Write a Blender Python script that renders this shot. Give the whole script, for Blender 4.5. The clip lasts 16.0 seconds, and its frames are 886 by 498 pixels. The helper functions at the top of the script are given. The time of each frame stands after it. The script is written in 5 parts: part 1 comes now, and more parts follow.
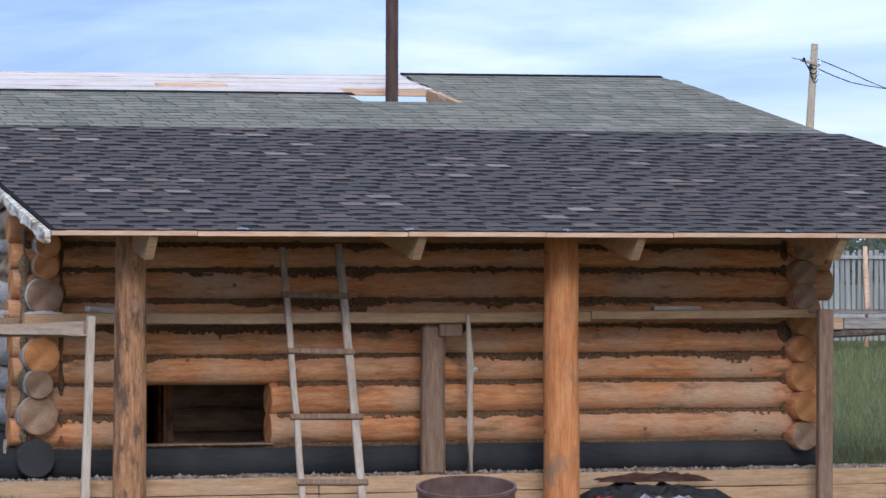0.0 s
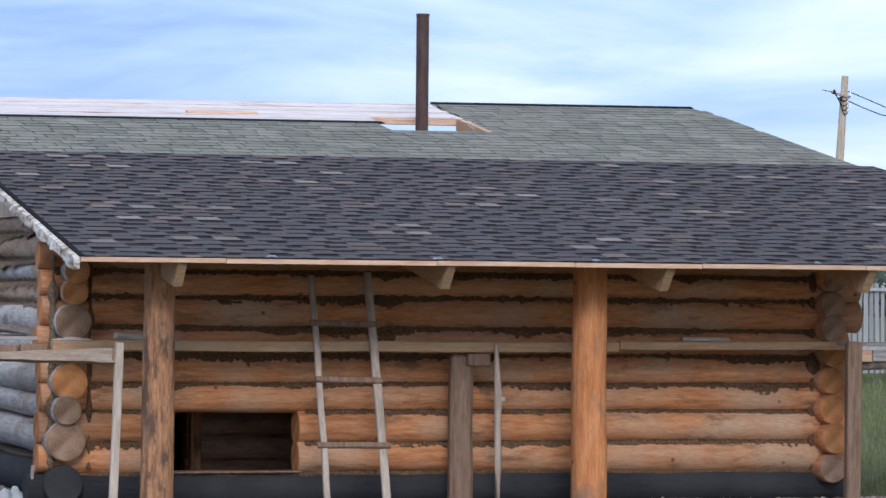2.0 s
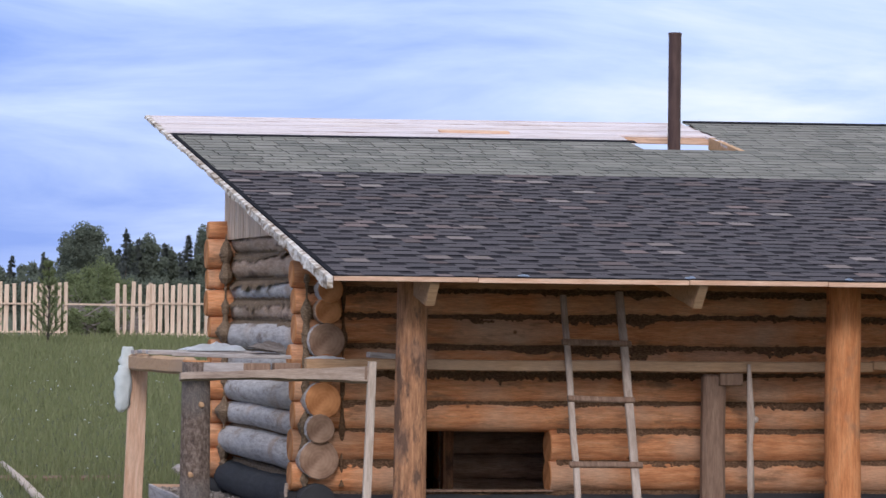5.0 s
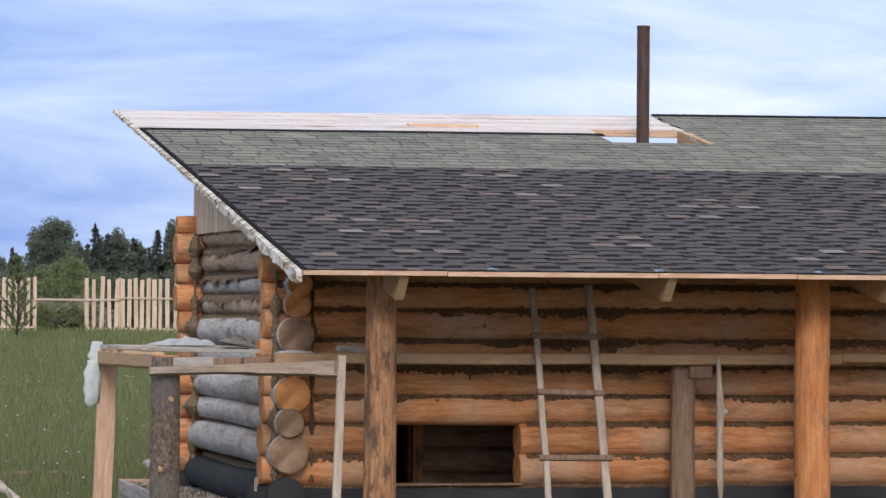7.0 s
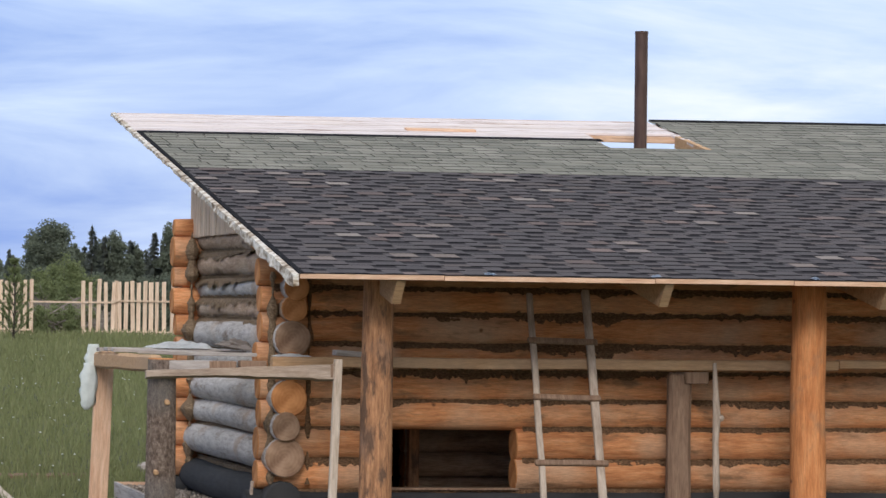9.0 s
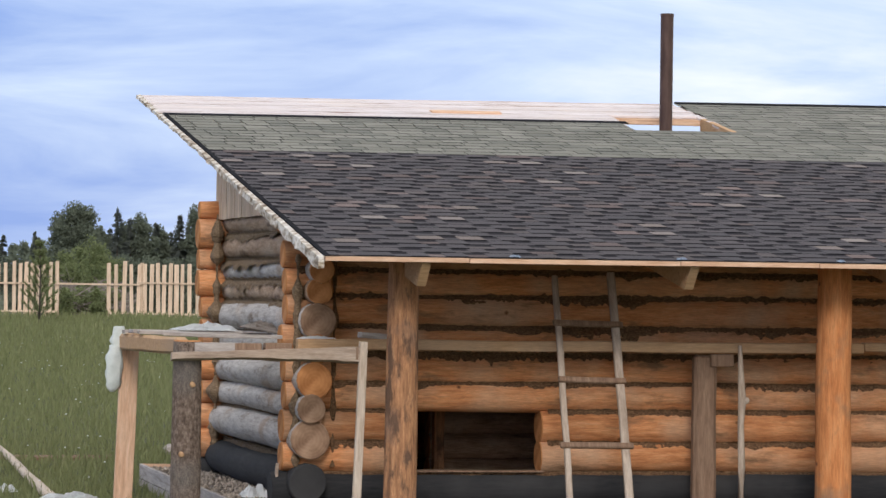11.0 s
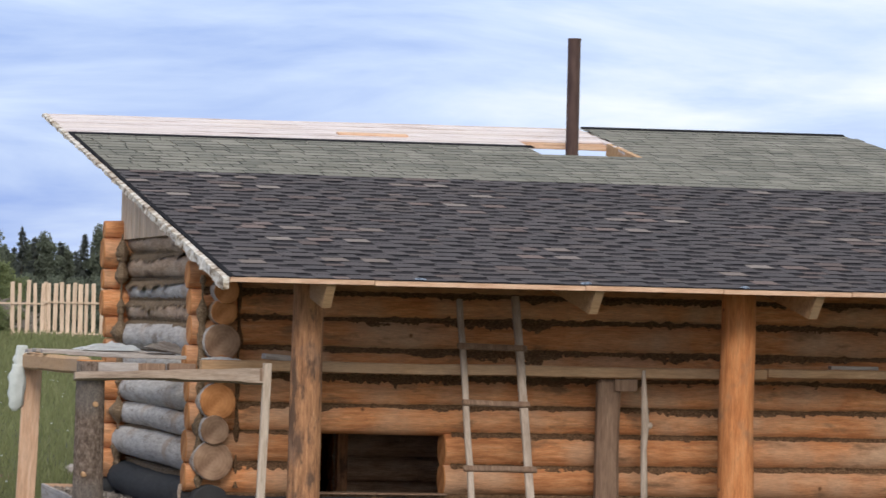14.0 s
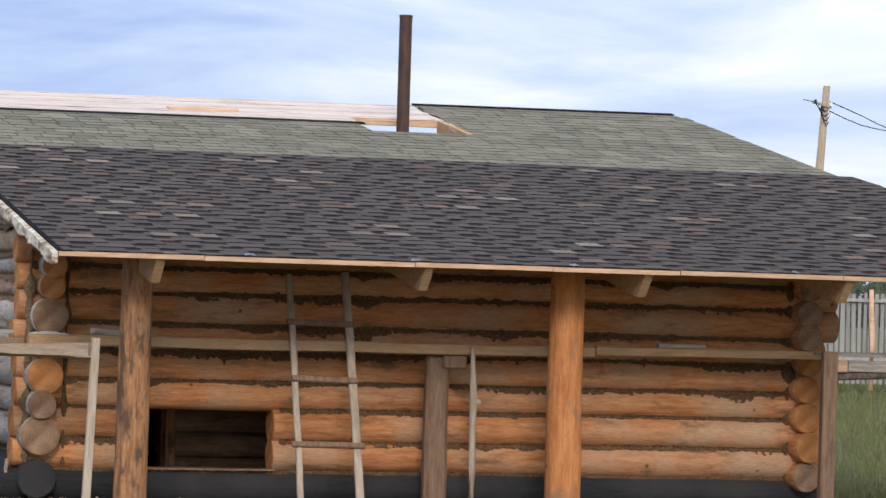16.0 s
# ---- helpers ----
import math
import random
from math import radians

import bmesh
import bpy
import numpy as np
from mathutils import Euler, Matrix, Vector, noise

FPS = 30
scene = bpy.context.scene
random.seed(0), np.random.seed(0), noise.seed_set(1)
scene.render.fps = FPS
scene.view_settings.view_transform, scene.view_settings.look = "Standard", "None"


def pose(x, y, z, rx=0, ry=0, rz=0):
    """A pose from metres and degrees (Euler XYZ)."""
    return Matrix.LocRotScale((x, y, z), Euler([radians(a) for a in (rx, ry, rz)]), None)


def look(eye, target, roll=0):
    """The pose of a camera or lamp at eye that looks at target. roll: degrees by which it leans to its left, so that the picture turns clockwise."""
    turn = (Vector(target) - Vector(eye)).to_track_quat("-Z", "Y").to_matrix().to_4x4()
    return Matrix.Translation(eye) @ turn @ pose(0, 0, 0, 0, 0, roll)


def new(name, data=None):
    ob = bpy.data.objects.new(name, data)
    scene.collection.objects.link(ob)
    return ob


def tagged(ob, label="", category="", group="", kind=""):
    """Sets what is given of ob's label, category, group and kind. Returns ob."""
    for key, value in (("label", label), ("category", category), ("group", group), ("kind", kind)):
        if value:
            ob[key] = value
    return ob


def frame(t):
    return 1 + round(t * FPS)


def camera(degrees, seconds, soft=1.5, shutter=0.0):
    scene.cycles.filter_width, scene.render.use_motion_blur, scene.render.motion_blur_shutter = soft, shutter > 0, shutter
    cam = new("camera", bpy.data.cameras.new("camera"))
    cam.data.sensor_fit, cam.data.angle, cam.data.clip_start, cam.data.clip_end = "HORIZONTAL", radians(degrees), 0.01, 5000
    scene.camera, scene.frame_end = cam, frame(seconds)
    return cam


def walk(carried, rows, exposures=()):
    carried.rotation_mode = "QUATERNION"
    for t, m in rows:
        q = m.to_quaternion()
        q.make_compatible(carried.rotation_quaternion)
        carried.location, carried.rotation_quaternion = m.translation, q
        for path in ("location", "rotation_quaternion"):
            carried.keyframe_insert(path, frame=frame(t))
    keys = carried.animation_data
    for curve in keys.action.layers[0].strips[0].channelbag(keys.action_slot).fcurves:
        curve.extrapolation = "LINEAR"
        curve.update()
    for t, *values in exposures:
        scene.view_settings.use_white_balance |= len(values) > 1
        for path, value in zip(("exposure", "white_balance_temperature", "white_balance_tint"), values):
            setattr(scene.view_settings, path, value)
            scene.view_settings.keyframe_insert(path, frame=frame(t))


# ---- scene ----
cam = camera(14.889, 16.0, shutter=0.4)
EYE = (-5.115, -27.018, 1.766)
TURNS = [  # seconds, then the three turns of the camera in degrees
    (0.0, 90.277, -0.150, -17.601),
    (0.5, 90.497, -0.035, -17.359),
    (1.0, 90.713, 0.096, -17.191),
    (1.5, 90.646, -0.045, -17.248),
    (2.0, 90.768, -0.593, -17.117),
    (2.5, 90.927, -1.080, -16.968),
    (3.0, 90.971, -1.274, -16.576),
    (3.5, 91.071, -1.063, -15.652),
    (4.0, 91.058, -0.870, -13.871),
    (4.2, 91.093, -0.690, -13.123),
    (4.6, 91.085, -0.680, -12.720),
    (5.4, 91.000, -0.670, -13.150),
    (6.5, 90.944, -0.661, -13.596),
    (7.0, 90.946, -0.477, -13.378),
    (7.5, 90.973, -0.549, -13.475),
    (8.0, 91.022, -0.620, -13.557),
    (8.5, 91.028, -0.707, -13.529),
    (9.0, 91.022, -0.783, -13.435),
    (11.5, 90.591, -0.891, -12.909),
    (12.0, 90.490, -0.995, -12.866),
    (12.5, 90.493, -0.919, -13.236),
    (13.0, 90.749, -0.724, -13.762),
    (13.5, 90.927, -0.975, -14.013),
    (14.0, 91.131, -1.391, -14.618),
    (14.5, 91.271, -1.671, -15.382),
    (15.0, 91.232, -2.018, -16.351),
    (15.5, 91.045, -2.019, -17.411),
    (16.0, 90.807, -1.762, -17.498),
]
walk(cam, [(t, pose(*EYE, rx, ry, rz)) for t, rx, ry, rz in TURNS],
     exposures=[(0.0, -0.12, 5600, 10), (1.5, -0.11, 5600, 10), (3.0, -0.13, 5600, 13), (4.2, -0.16, 5750, 18), (6.5, -0.14, 6200, 12), (9.0, -0.12, 6400, 10), (12.0, -0.10, 6550, 10), (14.0, -0.10, 6550, 10), (16.0, -0.10, 6650, 10)])

# ---- light: an evening sky with thin cloud, a broad soft sun behind the camera ----
SUN_EL, SUN_ROT = 28.2, 193.6
world = bpy.data.worlds.new("evening_sky")
scene.world = world
world.use_nodes = True
wt = world.node_tree
wt.nodes.clear()


def wn(kind, **inputs):
    n = wt.nodes.new(kind)
    for k, v in inputs.items():
        n.inputs[k.replace("_", " ")].default_value = v
    return n


sky = wt.nodes.new("ShaderNodeTexSky")
sky.sky_type, sky.sun_disc = "NISHITA", False
sky.sun_elevation, sky.sun_rotation = radians(SUN_EL), radians(SUN_ROT)
gain = wn("ShaderNodeVectorMath")
gain.operation = "SCALE"
gain.inputs["Scale"].default_value = 0.075
wt.links.new(sky.outputs[0], gain.inputs[0])
coord = wt.nodes.new("ShaderNodeTexCoord")
mapping = wt.nodes.new("ShaderNodeMapping")
mapping.inputs["Scale"].default_value = (1.0, 1.0, 5.5)
mapping.inputs["Location"].default_value = (0.31, 0.12, 0.0)
wt.links.new(coord.outputs["Generated"], mapping.inputs[0])
n1 = wn("ShaderNodeTexNoise", Scale=7.0, Detail=7.0, Roughness=0.56, Distortion=0.5)
n2 = wn("ShaderNodeTexNoise", Scale=2.6, Detail=2.0, Roughness=0.5)
wt.links.new(mapping.outputs[0], n1.inputs["Vector"])
wt.links.new(mapping.outputs[0], n2.inputs["Vector"])
mixn = wn("ShaderNodeMath")
mixn.operation = "MULTIPLY_ADD"
mixn.inputs[1].default_value = 0.55
wt.links.new(n1.outputs[0], mixn.inputs[0])
half = wn("ShaderNodeMath")
half.operation = "MULTIPLY"
half.inputs[1].default_value = 0.45
wt.links.new(n2.outputs[0], half.inputs[0])
wt.links.new(half.outputs[0], mixn.inputs[2])
# the sky grows paler towards the low sun's side and upwards
lean = wt.nodes.new("ShaderNodeVectorMath")
lean.operation = "DOT_PRODUCT"
lean.inputs[1].default_value = (0.75, -0.25, 2.6)
wt.links.new(coord.outputs["Generated"], lean.inputs[0])
slope = wn("ShaderNodeMath")
slope.operation = "MULTIPLY_ADD"
slope.inputs[1].default_value = 0.62
slope.inputs[2].default_value = -0.05
wt.links.new(lean.outputs["Value"], slope.inputs[0])
clampn = wn("ShaderNodeClamp", Min=-0.2, Max=0.2)
wt.links.new(slope.outputs[0], clampn.inputs[0])
summed = wn("ShaderNodeMath")
summed.operation = "ADD"
wt.links.new(mixn.outputs[0], summed.inputs[0])
wt.links.new(clampn.outputs[0], summed.inputs[1])
ramp = wt.nodes.new("ShaderNodeValToRGB")
ramp.color_ramp.elements.new(0.5)
for e, (p, c) in zip(ramp.color_ramp.elements, ((0.36, (0.25, 0.385, 0.80, 1)), (0.52, (0.58, 0.705, 0.965, 1)), (0.66, (0.93, 0.97, 1.0, 1)))):
    e.position, e.color = p, c
wt.links.new(summed.outputs[0], ramp.inputs[0])
blend = wt.nodes.new("ShaderNodeMix")
blend.data_type = "RGBA"
blend.inputs[0].default_value = 0.86
wt.links.new(gain.outputs[0], blend.inputs[6])
wt.links.new(ramp.outputs[0], blend.inputs[7])
bg = wn("ShaderNodeBackground", Strength=1.26)
wo = wt.nodes.new("ShaderNodeOutputWorld")
wt.links.new(blend.outputs[2], bg.inputs[0])
wt.links.new(bg.outputs[0], wo.inputs[0])

sun = new("sun", bpy.data.lights.new("sun", "SUN"))
sun.data.energy, sun.data.angle, sun.data.color = 1.78, radians(15), (1.0, 0.94, 0.89)
sun.matrix_world = look((-4, -29, 16.95), (3, 0, 1))


# ---- materials ----
def material(name, stops, scale=(1, 1, 1), detail=(6.0, 0.6), rough=0.85, bump=0.3, blotch=None, rand=0.0,
             island=False, metal=0.0, dist=0.01, noise_scale=6.0, blotch_scale=1.3, blotch_range=(0.48, 0.7), knots=None, stain=None, stain_size=5.0, stain_range=(0.56, 0.68), grain=0.0):
    """Procedural surface: a stretched noise through colour stops, a second slower stain, bump, and a change of tone from piece to piece."""
    m = bpy.data.materials.new(name)
    m.use_nodes = True
    t = m.node_tree
    b = t.nodes["Principled BSDF"]
    tc = t.nodes.new("ShaderNodeTexCoord")
    mp = t.nodes.new("ShaderNodeMapping")
    mp.inputs["Scale"].default_value = scale
    t.links.new(tc.outputs["Object"], mp.inputs[0])
    source = t.nodes.new("ShaderNodeNewGeometry" if island else "ShaderNodeObjectInfo")
    rnd = source.outputs["Random Per Island" if island else "Random"]
    shift = t.nodes.new("ShaderNodeVectorMath")
    shift.operation = "MULTIPLY_ADD"
    t.links.new(rnd, shift.inputs[0])
    shift.inputs[1].default_value = (37.0, 19.0, 53.0)
    t.links.new(mp.outputs[0], shift.inputs[2])
    nz = t.nodes.new("ShaderNodeTexNoise")
    nz.inputs["Scale"].default_value = noise_scale
    nz.inputs["Detail"].default_value, nz.inputs["Roughness"].default_value = detail
    t.links.new(shift.outputs[0], nz.inputs["Vector"])
    rp = t.nodes.new("ShaderNodeValToRGB")
    while len(rp.color_ramp.elements) < len(stops):
        rp.color_ramp.elements.new(0.5)
    for e, (p, c) in zip(rp.color_ramp.elements, stops):
        e.position, e.color = p, (*c, 1)
    t.links.new(nz.outputs[0], rp.inputs[0])
    colour = rp.outputs[0]
    if blotch:
        ns = t.nodes.new("ShaderNodeTexNoise")
        ns.inputs["Scale"].default_value, ns.inputs["Detail"].default_value = blotch_scale, 5.0
        off = t.nodes.new("ShaderNodeVectorMath")
        off.operation = "MULTIPLY_ADD"
        t.links.new(rnd, off.inputs[0])
        off.inputs[1].default_value = (11.0, 29.0, 17.0)
        t.links.new(tc.outputs["Object"], off.inputs[2])
        t.links.new(off.outputs[0], ns.inputs["Vector"])
        mr = t.nodes.new("ShaderNodeMapRange")
        mr.inputs[1].default_value, mr.inputs[2].default_value = blotch_range
        t.links.new(ns.outputs[0], mr.inputs[0])
        mx = t.nodes.new("ShaderNodeMix")
        mx.data_type = "RGBA"
        t.links.new(mr.outputs[0], mx.inputs[0])
        t.links.new(colour, mx.inputs[6])
        mx.inputs[7].default_value = (*blotch, 1)
        colour = mx.outputs[2]
    for mark, tone, size_, lo_, hi_ in (("stain", stain, stain_size, *stain_range), ("knots", knots, 3.4, 0.085, 0.03)):
        if not tone:
            continue
        sp = t.nodes.new("ShaderNodeTexVoronoi" if mark == "knots" else "ShaderNodeTexNoise")
        sp.inputs["Scale"].default_value = size_
        mv = t.nodes.new("ShaderNodeMapping")
        mv.inputs["Scale"].default_value = (1, 1, 1) if mark == "knots" else tuple(0.25 + 0.1 * c for c in scale)
        t.links.new(tc.outputs["Object"], mv.inputs[0])
        of = t.nodes.new("ShaderNodeVectorMath")
        of.operation = "MULTIPLY_ADD"
        t.links.new(rnd, of.inputs[0])
        of.inputs[1].default_value = (13.0, 41.0, 23.0)
        t.links.new(mv.outputs[0], of.inputs[2])
        t.links.new(of.outputs[0], sp.inputs["Vector"])
        if mark == "stain":
            sp.inputs["Detail"].default_value = 7.0
            sp.inputs["Roughness"].default_value = 0.65
        mr = t.nodes.new("ShaderNodeMapRange")
        mr.inputs[1].default_value, mr.inputs[2].default_value = lo_, hi_
        t.links.new(sp.outputs[0], mr.inputs[0])
        mx = t.nodes.new("ShaderNodeMix")
        mx.data_type = "RGBA"
        t.links.new(mr.outputs[0], mx.inputs[0])
        t.links.new(colour, mx.inputs[6])
        mx.inputs[7].default_value = (*tone, 1)
        colour = mx.outputs[2]
    fine = None
    if grain:
        gm = t.nodes.new("ShaderNodeVectorMath")
        gm.operation = "MULTIPLY"
        gm.inputs[1].default_value = (3.7, 3.7, 3.7)
        t.links.new(shift.outputs[0], gm.inputs[0])
        fine = t.nodes.new("ShaderNodeTexNoise")
        fine.inputs["Scale"].default_value, fine.inputs["Detail"].default_value, fine.inputs["Roughness"].default_value = noise_scale, 7.0, 0.72
        t.links.new(gm.outputs[0], fine.inputs["Vector"])
        gr = t.nodes.new("ShaderNodeMapRange")
        gr.inputs[1].default_value, gr.inputs[2].default_value = 0.32, 0.68
        gr.inputs[3].default_value, gr.inputs[4].default_value = 1 - grain, 1 + grain
        t.links.new(fine.outputs[0], gr.inputs[0])
        gh = t.nodes.new("ShaderNodeHueSaturation")
        t.links.new(gr.outputs[0], gh.inputs["Value"])
        t.links.new(colour, gh.inputs["Color"])
        colour = gh.outputs[0]
    if rand:
        hs = t.nodes.new("ShaderNodeHueSaturation")
        mr = t.nodes.new("ShaderNodeMapRange")
        mr.inputs[3].default_value, mr.inputs[4].default_value = 1 - rand, 1 + rand
        t.links.new(rnd, mr.inputs[0])
        t.links.new(mr.outputs[0], hs.inputs["Value"])
        t.links.new(colour, hs.inputs["Color"])
        colour = hs.outputs[0]
    t.links.new(colour, b.inputs["Base Color"])
    b.inputs["Roughness"].default_value, b.inputs["Metallic"].default_value = rough, metal
    b.inputs["Specular IOR Level"].default_value = 0.3
    if bump:
        bp = t.nodes.new("ShaderNodeBump")
        bp.inputs["Strength"].default_value, bp.inputs["Distance"].default_value = bump, dist
        t.links.new((fine or nz).outputs[0], bp.inputs["Height"])
        t.links.new(bp.outputs[0], b.inputs["Normal"])
    return m


def leafy(m, share=0.5):
    """Thin leaves let part of the light through."""
    t = m.node_tree
    b, out = t.nodes["Principled BSDF"], t.nodes["Material Output"]
    tr, mx = t.nodes.new("ShaderNodeBsdfTranslucent"), t.nodes.new("ShaderNodeMixShader")
    t.links.new(b.inputs["Base Color"].links[0].from_socket, tr.inputs["Color"])
    mx.inputs[0].default_value = share
    t.links.new(b.outputs[0], mx.inputs[1])
    t.links.new(tr.outputs[0], mx.inputs[2])
    t.links.new(mx.outputs[0], out.inputs[0])
    return m


def shingle_material(name, stops, island, bumpy=0.5):
    """Granular roofing: one tone for each tab out of the stops, and fine grit."""
    m = bpy.data.materials.new(name)
    m.use_nodes = True
    t = m.node_tree
    b = t.nodes["Principled BSDF"]
    source = t.nodes.new("ShaderNodeNewGeometry" if island else "ShaderNodeObjectInfo")
    rp = t.nodes.new("ShaderNodeValToRGB")
    rp.color_ramp.interpolation = "CONSTANT"
    while len(rp.color_ramp.elements) < len(stops):
        rp.color_ramp.elements.new(0.5)
    for e, (p, c) in zip(rp.color_ramp.elements, stops):
        e.position, e.color = p, (*c, 1)
    t.links.new(source.outputs["Random Per Island" if island else "Random"], rp.inputs[0])
    tc = t.nodes.new("ShaderNodeNewGeometry")
    nz = t.nodes.new("ShaderNodeTexNoise")
    nz.inputs["Scale"].default_value, nz.inputs["Detail"].default_value = 90.0, 4.0
    t.links.new(tc.outputs["Position"], nz.inputs["Vector"])
    n2 = t.nodes.new("ShaderNodeTexNoise")
    n2.inputs["Scale"].default_value, n2.inputs["Detail"].default_value = 1.7, 4.0
    t.links.new(tc.outputs["Position"], n2.inputs["Vector"])
    add = t.nodes.new("ShaderNodeMath")
    add.operation = "ADD"
    t.links.new(nz.outputs[0], add.inputs[0])
    t.links.new(n2.outputs[0], add.inputs[1])
    mr = t.nodes.new("ShaderNodeMapRange")
    mr.inputs[1].default_value, mr.inputs[2].default_value = 0.6, 1.4
    mr.inputs[3].default_value, mr.inputs[4].default_value = 0.7, 1.3
    t.links.new(add.outputs[0], mr.inputs[0])
    hs = t.nodes.new("ShaderNodeHueSaturation")
    t.links.new(mr.outputs[0], hs.inputs["Value"])
    t.links.new(rp.outputs[0], hs.inputs["Color"])
    t.links.new(hs.outputs[0], b.inputs["Base Color"])
    b.inputs["Roughness"].default_value = 0.92
    b.inputs["Specular IOR Level"].default_value = 0.25
    bp = t.nodes.new("ShaderNodeBump")
    bp.inputs["Strength"].default_value, bp.inputs["Distance"].default_value = bumpy, 0.004
    t.links.new(nz.outputs[0], bp.inputs["Height"])
    t.links.new(bp.outputs[0], b.inputs["Normal"])
    return m


def end_grain(name, pale, dark):
    """Sawn log end: rings round the log's axis and cracks."""
    m = bpy.data.materials.new(name)
    m.use_nodes = True
    t = m.node_tree
    b = t.nodes["Principled BSDF"]
    tc = t.nodes.new("ShaderNodeTexCoord")
    w = t.nodes.new("ShaderNodeTexWave")
    w.wave_type, w.rings_direction = "RINGS", "X"
    w.inputs["Scale"].default_value, w.inputs["Distortion"].default_value = 11.0, 5.0
    w.inputs["Detail"].default_value = 3.0
    t.links.new(tc.outputs["Object"], w.inputs["Vector"])
    nz = t.nodes.new("ShaderNodeTexNoise")
    nz.inputs["Scale"].default_value, nz.inputs["Detail"].default_value = 7.0, 6.0
    t.links.new(tc.outputs["Object"], nz.inputs["Vector"])
    av = t.nodes.new("ShaderNodeMath")
    av.operation = "MULTIPLY_ADD"
    av.inputs[1].default_value = 0.05
    t.links.new(w.outputs[1], av.inputs[0])
    t.links.new(nz.outputs[0], av.inputs[2])
    rp = t.nodes.new("ShaderNodeValToRGB")
    rp.color_ramp.elements[0].position, rp.color_ramp.elements[0].color = 0.36, (*dark, 1)
    rp.color_ramp.elements[1].position, rp.color_ramp.elements[1].color = 0.72, (*pale, 1)
    t.links.new(av.outputs[0], rp.inputs[0])
    t.links.new(rp.outputs[0], b.inputs["Base Color"])
    b.inputs["Roughness"].default_value = 0.9
    b.inputs["Specular IOR Level"].default_value = 0.2
    return m


LOG = material("log_peeled", [(0.28, (0.37, 0.132, 0.050)), (0.5, (0.56, 0.240, 0.100)), (0.72, (0.67, 0.352, 0.178))], (1.2, 9, 9),
               blotch=(0.53, 0.335, 0.212), rand=0.17, bump=0.5, noise_scale=3.2, blotch_scale=1.5, blotch_range=(0.44, 0.68),
               knots=(0.16, 0.07, 0.03), stain=(0.24, 0.13, 0.07), grain=0.24)
LOG_GREY = material("log_weathered", [(0.25, (0.29, 0.25, 0.225)), (0.5, (0.48, 0.44, 0.41)), (0.8, (0.63, 0.595, 0.565))], (1.5, 10, 10),
                    blotch=(0.40, 0.29, 0.21), rand=0.16, bump=0.6, noise_scale=3.0, blotch_range=(0.58, 0.72), stain=(0.22, 0.165, 0.13), grain=0.28)
TAR = material("tarred_log", [(0.3, (0.018, 0.018, 0.020)), (0.7, (0.034, 0.034, 0.036))], (1, 6, 6), rough=0.9, bump=0.5,
               blotch=(0.048, 0.047, 0.048))
END = end_grain("log_end_fresh", (0.60, 0.278, 0.112), (0.34, 0.135, 0.048))
# greyed ends, and the eave's shade coloured onto the far wall's upper ends
END_GREY_SHADE = end_grain("log_end_grey_and_shade", (0.42, 0.275, 0.185), (0.20, 0.115, 0.072))
MOSS = material("oakum_moss", [(0.3, (0.06, 0.031, 0.016)), (0.50, (0.15, 0.082, 0.042)), (0.74, (0.30, 0.185, 0.10))], (9, 16, 16), bump=1.0,
                dist=0.02, noise_scale=5.0)
TOW = material("pale_tow", [(0.3, (0.10, 0.062, 0.036)), (0.50, (0.22, 0.15, 0.092)), (0.74, (0.37, 0.275, 0.18))], (9, 16, 16), bump=1.0,
               dist=0.02, noise_scale=5.0)
POST = material("post_bare", [(0.28, (0.39, 0.13, 0.044)), (0.5, (0.58, 0.226, 0.083)), (0.75, (0.68, 0.32, 0.14))], (9, 9, 1.0),
                blotch=(0.30, 0.17, 0.10), bump=0.35, noise_scale=3.0, blotch_scale=3.2, blotch_range=(0.56, 0.72), knots=(0.2, 0.08, 0.04), grain=0.22)
POST_OLD = material("post_patchy_bark", [(0.30, (0.20, 0.095, 0.05)), (0.44, (0.36, 0.175, 0.088)), (0.58, (0.48, 0.24, 0.12)), (0.78, (0.58, 0.325, 0.175))], (8, 8, 1.1),
                    blotch=(0.27, 0.165, 0.115), bump=0.8, noise_scale=4.0, blotch_scale=2.6, blotch_range=(0.54, 0.70), knots=(0.10, 0.06, 0.045),
                    stain=(0.15, 0.085, 0.055), stain_size=9.0, stain_range=(0.50, 0.60), grain=0.3)
PALE_PLANK = material("split_plank", [(0.25, (0.22, 0.155, 0.115)), (0.5, (0.40, 0.305, 0.24)), (0.8, (0.54, 0.44, 0.365))], (1.2, 10, 10), bump=0.3, noise_scale=3.0,
                      blotch=(0.42, 0.30, 0.22), grain=0.22)
BARK = material("bark", [(0.32, (0.11, 0.074, 0.056)), (0.5, (0.25, 0.178, 0.137)), (0.70, (0.43, 0.33, 0.265))], (4, 7, 7), bump=1.0, dist=0.03,
                noise_scale=6.0, blotch=(0.24, 0.22, 0.20), grain=0.5)
NEW_BOARD = material("new_board", [(0.25, (0.50, 0.28, 0.17)), (0.55, (0.65, 0.425, 0.29)), (0.8, (0.74, 0.55, 0.41))], (1, 9, 9), rand=0.08,
                     bump=0.2, noise_scale=3.0, grain=0.16)
DECK_BOARD = material("deck_board_bleached", [(0.34, (0.36, 0.25, 0.21)), (0.46, (0.68, 0.60, 0.60)), (0.8, (0.81, 0.76, 0.78))], (0.6, 14, 14), rand=0.07,
                      bump=0.2, noise_scale=3.0, blotch=(0.70, 0.61, 0.58), grain=0.12)
